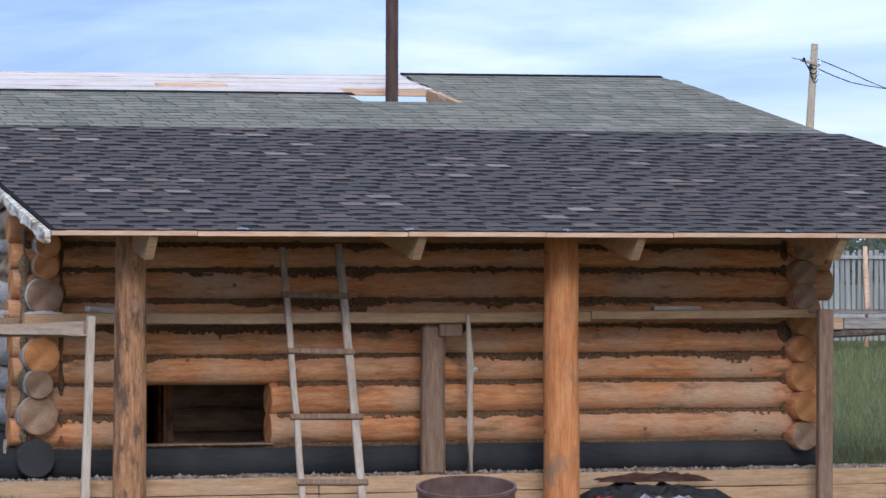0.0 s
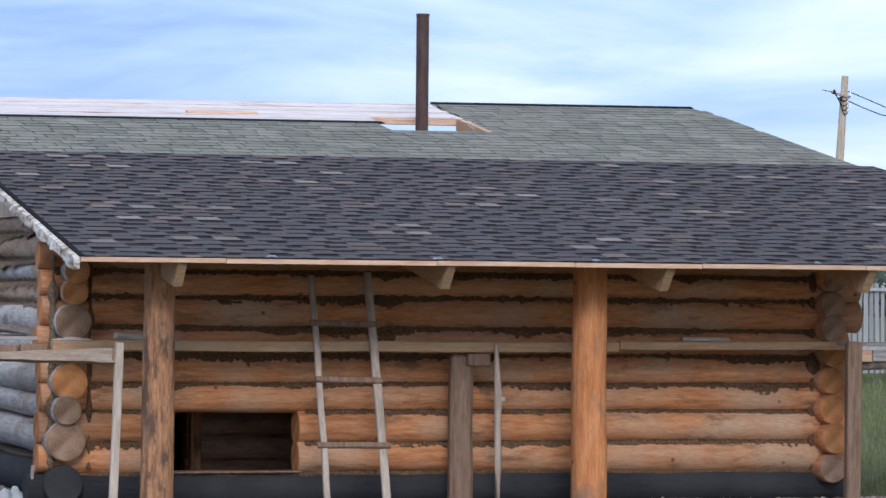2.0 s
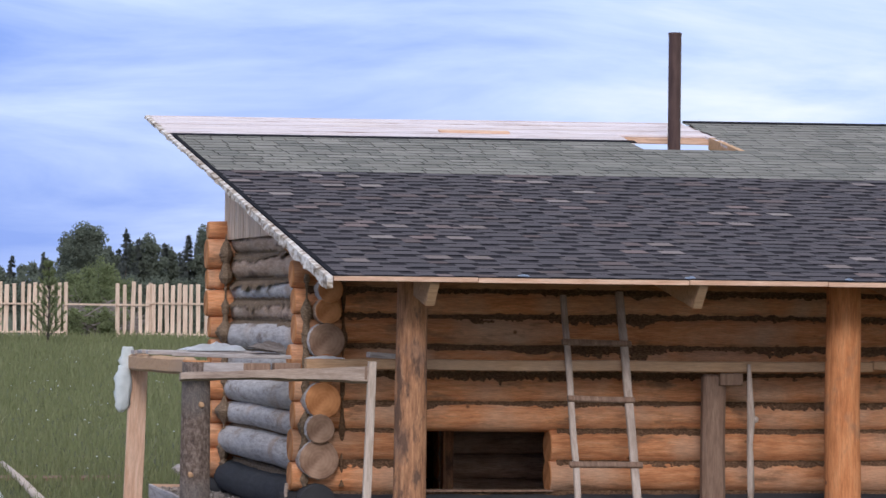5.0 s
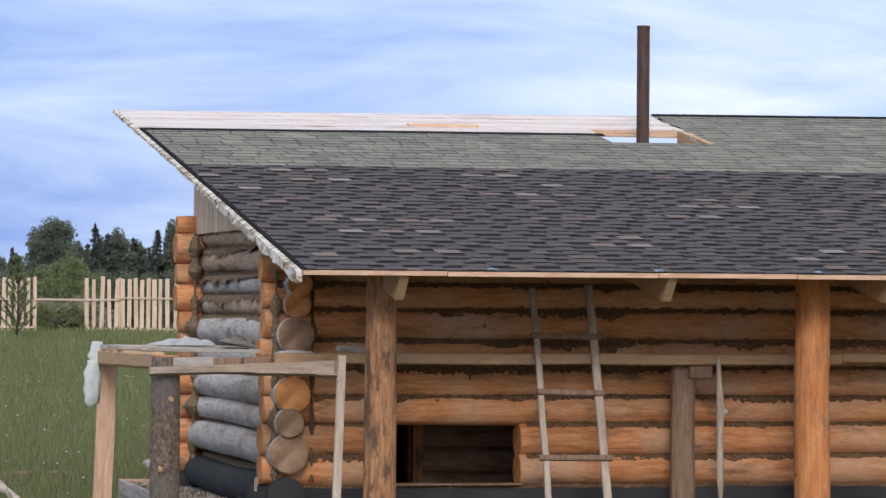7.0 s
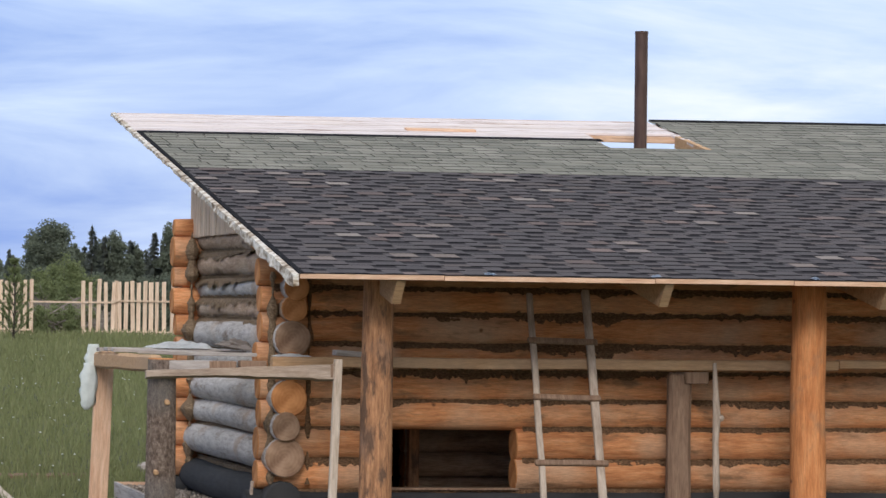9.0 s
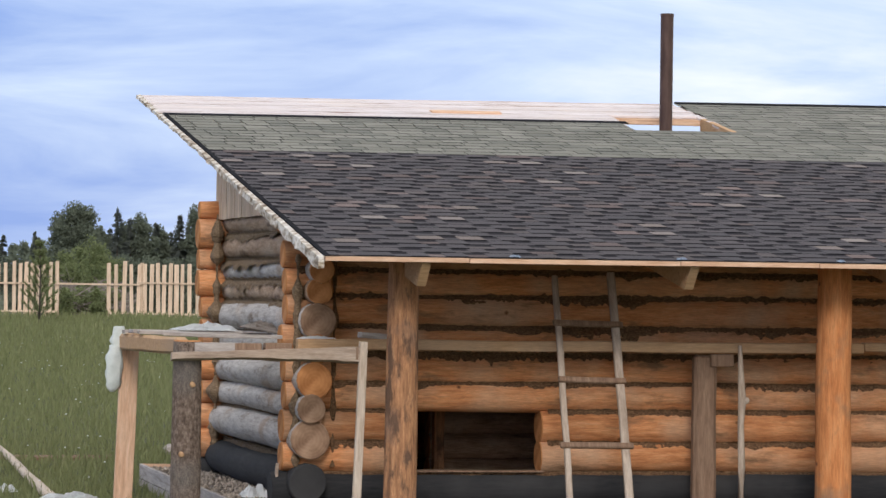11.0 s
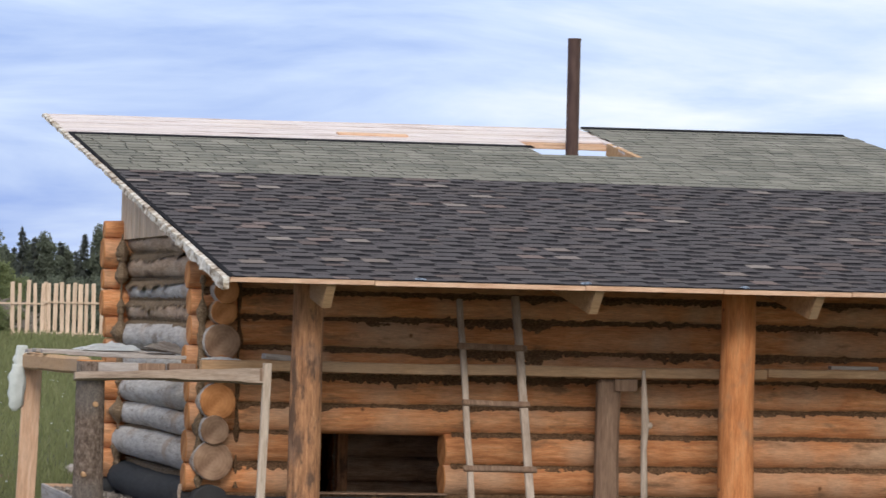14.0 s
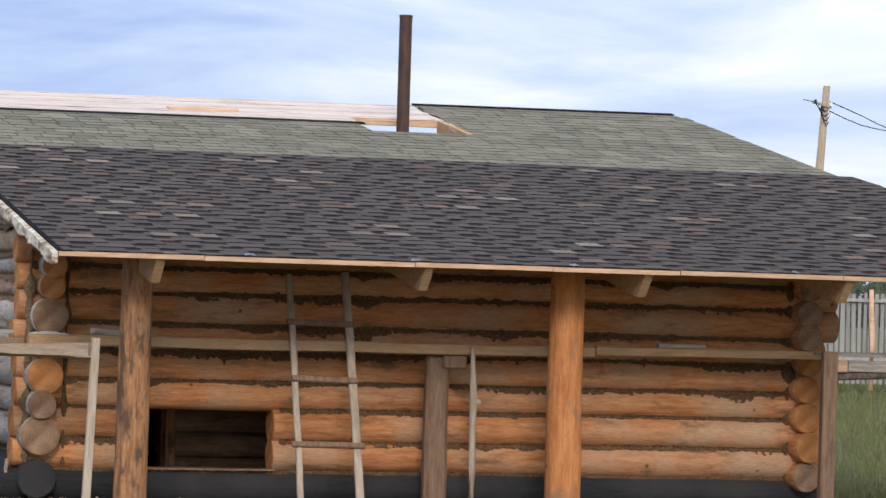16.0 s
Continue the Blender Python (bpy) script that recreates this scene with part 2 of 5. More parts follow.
OLD_BOARD = material("weathered_board", [(0.25, (0.24, 0.20, 0.18)), (0.5, (0.42, 0.37, 0.34)), (0.8, (0.56, 0.51, 0.48))], (1, 10, 10), rand=0.12,
                     bump=0.35, noise_scale=3.0, grain=0.22)
OLD_POST = material("weathered_post", [(0.25, (0.145, 0.085, 0.055)), (0.5, (0.235, 0.148, 0.10)), (0.8, (0.325, 0.222, 0.155))], (10, 10, 1), rand=0.1,
                    bump=0.35, noise_scale=3.0, grain=0.25)
SCAFFOLD = material("scaffold_beam", [(0.25, (0.35, 0.20, 0.105)), (0.5, (0.51, 0.315, 0.175)), (0.8, (0.60, 0.405, 0.25))], (1, 10, 10), rand=0.08,
                    bump=0.25, noise_scale=3.0, blotch=(0.45, 0.30, 0.19), grain=0.2)
STAKE = material("pale_stake", [(0.25, (0.38, 0.285, 0.21)), (0.5, (0.54, 0.44, 0.355)), (0.8, (0.66, 0.57, 0.48))], (9, 9, 1.2), bump=0.2, noise_scale=3.0, grain=0.16)
LADDER = material("ladder_pole", [(0.25, (0.30, 0.225, 0.17)), (0.5, (0.44, 0.35, 0.28)), (0.8, (0.56, 0.47, 0.39))], (9, 9, 1.2), bump=0.2, noise_scale=3.0, grain=0.2)
LOG_BROWN = material("log_brown_bark", [(0.25, (0.24, 0.15, 0.095)), (0.5, (0.42, 0.285, 0.195)), (0.8, (0.56, 0.42, 0.31))], (1.5, 10, 10),
                     blotch=(0.47, 0.355, 0.265), rand=0.1, bump=0.7, noise_scale=3.0, blotch_range=(0.52, 0.62), stain=(0.16, 0.10, 0.07), grain=0.3)
BARGE = material("foam_smeared_edge", [(0.36, (0.16, 0.11, 0.07)), (0.47, (0.46, 0.38, 0.30)), (0.58, (0.72, 0.67, 0.61)), (0.8, (0.80, 0.78, 0.75))], (1, 1.2, 2.5), bump=0.9, dist=0.02,
                 noise_scale=7.0)
EDGE = material("shingle_edge", [(0.3, (0.012, 0.012, 0.015)), (0.7, (0.024, 0.024, 0.028))], bump=0.0, rough=1.0)
EDGE.node_tree.nodes["Principled BSDF"].inputs["Specular IOR Level"].default_value = 0.03
PIPE = material("brown_pipe", [(0.3, (0.06, 0.034, 0.029)), (0.7, (0.11, 0.065, 0.054))], (3, 3, 0.7), rough=0.55, bump=0.1, metal=0.2)
RUST = material("rusty_steel", [(0.25, (0.06, 0.032, 0.026)), (0.5, (0.13, 0.065, 0.05)), (0.8, (0.22, 0.13, 0.10))], (2, 2, 3), rough=0.85, bump=0.4,
                noise_scale=5.0, blotch=(0.16, 0.12, 0.11))
SOIL = material("gravel_soil", [(0.3, (0.07, 0.055, 0.045)), (0.5, (0.17, 0.14, 0.12)), (0.75, (0.33, 0.29, 0.26))], (1, 1, 1), bump=1.0, dist=0.03,
                noise_scale=28.0)
STONE = material("pebble", [(0.3, (0.20, 0.16, 0.13)), (0.7, (0.44, 0.37, 0.31))], rand=0.35, island=True, bump=0.2, noise_scale=20)
PLASTIC = material("white_plastic", [(0.3, (0.70, 0.72, 0.74)), (0.7, (0.82, 0.83, 0.84))], rough=0.45, bump=0.25, noise_scale=14)
BAG = material("limp_bag_film", [(0.3, (0.50, 0.54, 0.52)), (0.7, (0.66, 0.69, 0.67))], rough=0.4, bump=0.5, noise_scale=11)
TARP = material("dark_tarp", [(0.3, (0.03, 0.03, 0.033)), (0.7, (0.08, 0.077, 0.08))], rough=0.5, bump=0.5, noise_scale=8)
BLUE = material("blue_film", [(0.3, (0.24, 0.32, 0.46)), (0.7, (0.42, 0.48, 0.58))], rough=0.4, bump=0.3, noise_scale=14)
RED = material("red_packaging", [(0.3, (0.42, 0.03, 0.04)), (0.7, (0.55, 0.07, 0.08))], rough=0.4, bump=0.3, noise_scale=10)
MAUVE = material("printed_packaging", [(0.35, (0.30, 0.22, 0.36)), (0.5, (0.62, 0.60, 0.66)), (0.7, (0.75, 0.75, 0.78))], rough=0.4, bump=0.3, noise_scale=9)
MEADOW = material("meadow_ground", [(0.3, (0.052, 0.058, 0.026)), (0.5, (0.076, 0.082, 0.037)), (0.75, (0.105, 0.108, 0.056))], (1, 1, 1), bump=0.8, dist=0.05,
                  noise_scale=3.5, blotch=(0.072, 0.078, 0.03), blotch_scale=0.25)
GRASS = leafy(material("grass_blades", [(0.3, (0.145, 0.168, 0.066)), (0.55, (0.210, 0.224, 0.104)), (0.8, (0.30, 0.287, 0.160))], island=True, rand=0.15, bump=0.0,
                 noise_scale=0.7), 0.35)
# leaf and needle tones are lifted and greyed: distance haze put into the colour
LEAF = leafy(material("hazed_birch_leaves", [(0.3, (0.15, 0.172, 0.132)), (0.6, (0.185, 0.21, 0.155)), (0.85, (0.225, 0.248, 0.178))], island=True, rand=0.14, bump=0.0, noise_scale=0.6), 0.5)
NEEDLE = leafy(material("hazed_spruce_needles", [(0.3, (0.125, 0.142, 0.130)), (0.7, (0.165, 0.182, 0.160))], island=True, rand=0.14, bump=0.0, noise_scale=0.6), 0.5)
PINE = leafy(material("pine_needles", [(0.3, (0.17, 0.205, 0.092)), (0.7, (0.26, 0.29, 0.145))], island=True, rand=0.14, bump=0.0, noise_scale=2), 0.5)
TRUNK = material("tree_trunk", [(0.3, (0.05, 0.04, 0.03)), (0.7, (0.14, 0.12, 0.10))], (6, 6, 1), bump=0.6, noise_scale=3)
PICKET = material("fresh_picket", [(0.25, (0.48, 0.33, 0.23)), (0.55, (0.68, 0.52, 0.39)), (0.8, (0.76, 0.62, 0.49))], (8, 8, 1), rand=0.12, bump=0.1, noise_scale=3)
GREY_PICKET = material("grey_picket", [(0.25, (0.23, 0.225, 0.225)), (0.55, (0.35, 0.34, 0.34)), (0.8, (0.46, 0.45, 0.44))], (8, 8, 1), rand=0.14, bump=0.2, noise_scale=3)
BRUSH = material("dead_brush", [(0.3, (0.15, 0.12, 0.10)), (0.7, (0.34, 0.30, 0.27))], island=True, rand=0.4, bump=0.0)
UPOLE = material("pole_wood", [(0.25, (0.27, 0.21, 0.15)), (0.55, (0.42, 0.34, 0.25)), (0.8, (0.50, 0.42, 0.33))], (8, 8, 1), bump=0.2, noise_scale=3)
WIRE = material("dark_wire", [(0.3, (0.02, 0.02, 0.03)), (0.7, (0.03, 0.03, 0.04))], bump=0.0)

DARK_TONES = [(0.0, (0.071, 0.062, 0.068)), (0.3, (0.080, 0.069, 0.074)), (0.58, (0.063, 0.056, 0.062)), (0.80, (0.089, 0.074, 0.075)),
              (0.93, (0.110, 0.082, 0.079)), (0.985, (0.15, 0.115, 0.112))]
PALE_TONES = [(0.0, (0.205, 0.170, 0.160)), (0.3, (0.165, 0.122, 0.115)), (0.55, (0.235, 0.20, 0.187)), (0.8, (0.185, 0.150, 0.138))]
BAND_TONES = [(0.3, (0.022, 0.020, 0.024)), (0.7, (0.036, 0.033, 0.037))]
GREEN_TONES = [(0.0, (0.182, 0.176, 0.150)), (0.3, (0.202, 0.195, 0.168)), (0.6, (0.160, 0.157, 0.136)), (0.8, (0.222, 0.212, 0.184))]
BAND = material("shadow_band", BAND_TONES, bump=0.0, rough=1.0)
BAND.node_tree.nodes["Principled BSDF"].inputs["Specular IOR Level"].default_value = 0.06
DARK_TAB, DARK_TAB_FAR = shingle_material("dark_shingle", DARK_TONES, False), shingle_material("dark_shingle_far", DARK_TONES, True)
PALE_TAB, PALE_TAB_FAR = shingle_material("pale_shingle", PALE_TONES, False), shingle_material("pale_shingle_far", PALE_TONES, True)
GREEN_TAB, GREEN_TAB_FAR = shingle_material("green_shingle", GREEN_TONES, False), shingle_material("green_shingle_far", GREEN_TONES, True)


# ---- mesh tools ----
def mesh_of(name, bm, *mats, smooth=False):
    me = bpy.data.meshes.new(name)
    bm.normal_update()
    bm.to_mesh(me)
    bm.free()
    for m in mats:
        me.materials.append(m)
    if smooth:
        for p in me.polygons:
            p.use_smooth = True
    return me


def part(name, bm, mats, parent=None, label="", m=None, smooth=False):
    """Links a bmesh as one mesh object, under a thing or a part."""
    mats = mats if isinstance(mats, tuple) else (mats,)
    ob = new(name, mesh_of(name, bm, *mats, smooth=smooth))
    if m is not None:
        ob.matrix_basis = m
    ob.parent = parent
    if label:
        ob["label"] = label
    return ob


def thing(name, label, category, at=(0, 0, 0), group="", kind=""):
    ob = new(name)
    ob.empty_display_size = 0.1
    ob.location = at
    return tagged(ob, label, category, group, kind)


def box(bm, size, m=None, bevel=0.0, wob=0.0, cuts=0):
    """A board or block with its edges broken; long ones may be cut and made a little uneven."""
    b2 = bmesh.new()
    bmesh.ops.create_cube(b2, size=1.0)
    bmesh.ops.scale(b2, vec=size, verts=b2.verts)
    if cuts:
        axis = max(range(3), key=lambda n: size[n])
        es = [e for e in b2.edges if abs((e.verts[0].co - e.verts[1].co)[axis]) > size[axis] * 0.9]
        bmesh.ops.subdivide_edges(b2, edges=es, cuts=cuts)
    if bevel:
        bmesh.ops.bevel(b2, geom=[e for e in b2.edges if e.calc_face_angle(0) > 1.0], offset=bevel, segments=1, affect="EDGES")
    if wob:
        s = random.uniform(0, 90)
        for v in b2.verts:
            k = noise.noise_vector(v.co * 1.7 + Vector((s, s, 0)))
            v.co += k * wob
    if m is not None:
        bmesh.ops.transform(b2, matrix=m, verts=b2.verts)
    tmp = bpy.data.meshes.new("tmp")
    b2.to_mesh(tmp)
    b2.free()
    bm.from_mesh(tmp)
    bpy.data.meshes.remove(tmp)
    return bm


def board(size, bevel=0.004, wob=0.004, cuts=6):
    return box(bmesh.new(), size, None, bevel, wob, cuts)


def round_log(length, r0, r1, wob=0.012, rings=22, sides=16, flat=1.0, pinch=False, neck=0.0):
    """A log along x from 0 to length, uneven, with sawn ends that carry the second material."""
    bm = bmesh.new()
    s = random.uniform(0, 500)
    loops = []
    for i in range(rings + 1):
        f = i / rings
        r = r0 + (r1 - r0) * f
        if pinch:
            r *= 1 - 0.13 * max(0.0, 1 - f * length / 0.24) * (0.6 + 0.8 * abs(noise.noise((s, 5, f))))
        r *= 1 - neck * min(1.0, max(0.0, (f * length - 0.28) / 0.2))
        bend = Vector((0, noise.noise((s, f * 2.2, 0)), noise.noise((s, f * 2.2, 9)))) * wob
        loop = []
        for j in range(sides):
            a = 2 * math.pi * j / sides
            k = r * (1 + 0.05 * noise.noise((s + math.cos(a) * 0.9, math.sin(a) * 0.9, f * length * 1.3)) + 0.018 * noise.noise((s + math.cos(a) * 3, math.sin(a) * 3, f * length * 6)))
            loop.append(bm.verts.new((f * length, bend.y + k * math.cos(a), bend.z + k * math.sin(a) * flat)))
        loops.append(loop)
    for a, b in zip(loops, loops[1:]):
        for j in range(sides):
            bm.faces.new((a[j], a[(j + 1) % sides], b[(j + 1) % sides], b[j]))
    for loop, way in ((loops[0], 1), (loops[-1], -1)):
        inner = [bm.verts.new((v.co.x - way * 0.008, v.co.y * 0.94, v.co.z * 0.94)) for v in loop]
        for j in range(sides):
            q = (loop[j], inner[j], inner[(j + 1) % sides], loop[(j + 1) % sides])
            f = bm.faces.new(q if way > 0 else q[::-1])
            f.material_index = 1
        f = bm.faces.new(inner[::-1] if way > 0 else inner)
        f.material_index = 1
    bmesh.ops.recalc_face_normals(bm, faces=bm.faces)
    for f in bm.faces:
        f.smooth = f.material_index == 0
    return bm


def moss_strip(bm, length, z, half, ragged=0.03, step=0.016, seed=0.0, m=None, grow=1.10):
    """Ragged moss and oakum in the joint between two logs; it hangs out over the lower one."""
    n = int(length / step)
    r = half * grow

    def out(dz):
        return -math.sqrt(max(1e-5, r * r - max(0.0, half - abs(dz)) ** 2))

    rows = []
    for i in range(n + 1):
        x = length * i / n
        clump = 0.55 + 0.75 * noise.noise((x * 1.1, seed, 3.0))
        up = 0.013 + ragged * (0.3 * abs(noise.noise((x * 9, seed, 0.0))) + 0.22 * abs(noise.noise((x * 37, seed, 4.0))))
        dn = 0.014 + ragged * (0.22 + 1.5 * max(0.0, noise.noise((x * 4.5, seed, 7.0)) + 0.08) + 0.9 * abs(noise.noise((x * 14, seed, 1.0))) + 0.6 * abs(noise.noise((x * 41, seed, 2.0)))) * max(0.2, clump)
        b = 0.008 * noise.noise((x * 17, seed, 5.0)) + 0.006 * noise.noise((x * 60, seed, 6.0))
        pts = [Vector((x, out(dz) - 0.006 + k * b - (0.014 if dz == 0 else 0), z + dz)) for dz, k in ((up, 0), (up * 0.4, 1), (0, 1.5), (-dn * 0.5, 1), (-dn, 0))]
        pts[0].y += 0.012
        pts[4].y += 0.012
        rows.append([bm.verts.new(m @ p if m else p) for p in pts])
    for p, q in zip(rows, rows[1:]):
        for j in range(4):
            bm.faces.new((p[j], q[j], q[j + 1], p[j + 1]))


def tube(points, radius, sides=6):
    bm = bmesh.new()
    prev = None
    for i, p in enumerate(points):
        p = Vector(p)
        d = (Vector(points[min(i + 1, len(points) - 1)]) - Vector(points[max(i - 1, 0)])).normalized()
        q = d.to_track_quat("Z", "Y")
        r = radius[i] if isinstance(radius, (list, tuple)) else radius
        loop = [bm.verts.new(p + q @ Vector((r * math.cos(2 * math.pi * j / sides), r * math.sin(2 * math.pi * j / sides), 0))) for j in range(sides)]
        if prev:
            for j in range(sides):
                bm.faces.new((prev[j], prev[(j + 1) % sides], loop[(j + 1) % sides], loop[j]))
        else:
            bm.faces.new(loop[::-1])
        prev = loop
    bm.faces.new(prev)
    return bm


def from_arrays(name, verts, faces, mat, smooth=False):
    me = bpy.data.meshes.new(name)
    me.from_pydata([tuple(v) for v in verts], [], [tuple(f) for f in faces])
    me.materials.append(mat)
    if smooth:
        for p in me.polygons:
            p.use_smooth = True
    return me


# ---- ground ----
def ground_z(x, y):
    """Flat round the house, then a meadow that rises gently away from it."""
    d = max(0.0, y - 4.0)
    rise = 0.0162 * min(d, 64.0)
    dip = 0.13 * min(1.0, max(0.0, (x - 2.6) / 1.4)) if -12.0 < y < -0.5 else 0.0
    return -0.13 - dip + rise + 0.03 * noise.noise((x * 0.35, y * 0.35, 2.0)) * (1 if y > -6 else 0.5)


def make_ground():
    xs = sorted(set([-3000, -1500, -700, -350, -180, -100, -60] + [-40 + 1.0 * i for i in range(81)] + [60, 100, 180, 350, 700, 1500, 3000]))
    ys = sorted(set([-1500, -500, -150, -60] + [-34 + 1.0 * i for i in range(125)] + [100, 120, 150, 200, 280, 400, 700, 1400, 3000]))
    verts = [(x, y, ground_z(x, y)) for y in ys for x in xs]
    w = len(xs)
    faces = [(j * w + i, j * w + i + 1, (j + 1) * w + i + 1, (j + 1) * w + i) for j in range(len(ys) - 1) for i in range(w - 1)]
    ob = new("ground", from_arrays("ground", verts, faces, MEADOW, True))
    tagged(ob, "rough green summer meadow rising gently behind the house", "ground", kind="structure")


make_ground()


# ---- roof plane ----
def rz(x, y):
    """Height of the roof's upper face: a single slope, a little higher towards its far gable end."""
    return 2.012 + (y + 2.0) * 0.1727 + x * (0.0018 + max(0.0, (y + 2.0) / 10.26) ** 1.7 * 0.0072)


X0, X1, Y0, Y1 = -0.24, 8.93, -1.93, 8.26


def edge(y):
    """The far gable edge: the lower, dark roofing reaches a little further out; the top corner is rounded."""
    if y > 3.93:
        return 8.72 - (0.10 * (y - 8.0) / 0.26 if y > 8.0 else 0.0)
    return 8.87 + 0.06 * min(1.0, (3.93 - y) / 0.9)


HOLE = (4.54, 5.50, 5.98, 7.06)


def roof_slab(bm, xa, xb, ya, yb, lift, thick, nx=6, ny=6):
    """A piece of the roof that follows its plane, lift above it, thick downwards."""
    top = [[bm.verts.new((xa + (xb - xa) * i / nx, ya + (yb - ya) * j / ny, 0)) for i in range(nx + 1)] for j in range(ny + 1)]
    for r in top:
        for v in r:
            if xb > X1 - 0.05:
                v.co.x = xa + (edge(v.co.y) - (X1 - xb) - xa) * (v.co.x - xa) / (xb - xa)
            v.co.z = rz(v.co.x, v.co.y) + lift
    low = [[bm.verts.new(v.co - Vector((0, 0, thick))) for v in r] for r in top]
    for j in range(ny):
        for i in range(nx):
            bm.faces.new((top[j][i], top[j][i + 1], top[j + 1][i + 1], top[j + 1][i]))
            bm.faces.new((low[j][i], low[j + 1][i], low[j + 1][i + 1], low[j][i + 1]))
    for i in range(nx):
        bm.faces.new((top[0][i], low[0][i], low[0][i + 1], top[0][i + 1]))
        bm.faces.new((top[ny][i], top[ny][i + 1], low[ny][i + 1], low[ny][i]))
    for j in range(ny):
        bm.faces.new((top[j][0], top[j + 1][0], low[j + 1][0], low[j][0]))
        bm.faces.new((top[j][nx], low[j][nx], low[j + 1][nx], top[j + 1][nx]))


# ---- the log house ----
house = thing("log_house", "unfinished log house of peeled orange logs under a low single-slope roof", "house")
Z_FRONT = [0.02, 0.292, 0.54, 0.797, 1.022, 1.257, 1.482, 1.728, 1.942, 2.17]
Z_SIDE = [(0.215, 0.31), (0.56, 0.325), (0.815, 0.235), (1.035, 0.295), (1.285, 0.25), (1.52, 0.30), (1.755, 0.215), (1.92, 0.205)]
Z_FAR = [(0.308, 0.25), (0.564, 0.26), (0.82, 0.255), (1.062, 0.23), (1.287, 0.23), (1.507, 0.235), (1.706, 0.24), (1.925, 0.22)]
Z_BACK = [0.0, 0.20, 0.47, 0.70, 0.92, 1.22, 1.49, 1.69, 1.94, 2.13, 2.41, 2.57]
OPEN = (0.80, 1.975, 0.292, 0.80)


def log_between(parent, name, a, z0, z1, length, mats, r_end=None, yaw=0.0, grow=1.10, label=""):
    r = (z1 - z0) / 2 * grow
    bm = round_log(length, r * random.uniform(0.96, 1.03), r * random.uniform(0.96, 1.03), rings=40, pinch=a[0] < 0)
    return part(name, bm, mats, parent, label, pose(a[0], a[1], (z0 + z1) / 2, 0, 0, yaw))


def framed_sheet(x0, x1, z0, z1, hole, y, thick):
    """An upright sheet with one opening through it."""
    bm = bmesh.new()
    hx0, hx1, hz0, hz1 = hole
    rings = []
    for yy in (y, y + thick):
        o = [bm.verts.new(c) for c in ((x0, yy, z0), (x1, yy, z0), (x1, yy, z1), (x0, yy, z1))]
        i = [bm.verts.new(c) for c in ((hx0, yy, hz0), (hx1, yy, hz0), (hx1, yy, hz1), (hx0, yy, hz1))]
        rings.append((o, i))
        for j in range(4):
            bm.faces.new((o[j], o[(j + 1) % 4], i[(j + 1) % 4], i[j]))
    for k in (0, 1):
        for j in range(4):
            bm.faces.new((rings[0][k][j], rings[1][k][j], rings[1][k][(j + 1) % 4], rings[0][k][(j + 1) % 4]))
    bmesh.ops.recalc_face_normals(bm, faces=bm.faces)
    return bm


def front_wall():
    wall = part("wall", framed_sheet(0.0, 6.65, 0.0, 2.2, OPEN, 0.0, 0.06), MOSS, house, "front wall of stacked peeled logs with dark moss in the joints")
    RAG = (0.014, 0.075, 0.055, 0.07, 0.095, 0.075, 0.095, 0.07, 0.03)
    for i, z in enumerate(Z_FRONT[1:-1]):
        for xa, xb in (((-0.1, OPEN[0] - 0.02), (OPEN[1] + 0.03, 6.6)) if i in (1, 2) else ((-0.1, 6.6),)):
            bm = bmesh.new()
            moss_strip(bm, xb - xa, z, 0.12, RAG[i], seed=i * 7.3 + xa, m=Matrix.Translation((xa, 0, 0)))
            part("moss", bm, MOSS, wall)
    for i, (z0, z1) in enumerate(zip(Z_FRONT, Z_FRONT[1:])):
        if i == 0:
            log_between(wall, "log", (-0.28, 0, 0), z0, z1, 7.2, (TAR, TAR), label="black tarred bottom log", grow=1.06)
        elif i in (1, 2):
            log_between(wall, "log", (-0.2, 0, 0), z0, z1, OPEN[0] + 0.2, (LOG, END))
            log_between(wall, "log", (OPEN[1] - random.uniform(0, 0.03), 0, 0), z0, z1, 6.86 - OPEN[1], (LOG, END))
        else:
            log_between(wall, "log", (-0.2 + random.uniform(-0.02, 0.02), 0, 0), z0, z1, 7.05 + (0.08 if i > 5 else 0.0), (LOG, END))
    part("sill", board((OPEN[1] - OPEN[0], 0.20, 0.014)), OLD_POST, wall, "weathered board lying in the opening", pose((OPEN[0] + OPEN[1]) / 2, -0.02, OPEN[2] + 0.009))


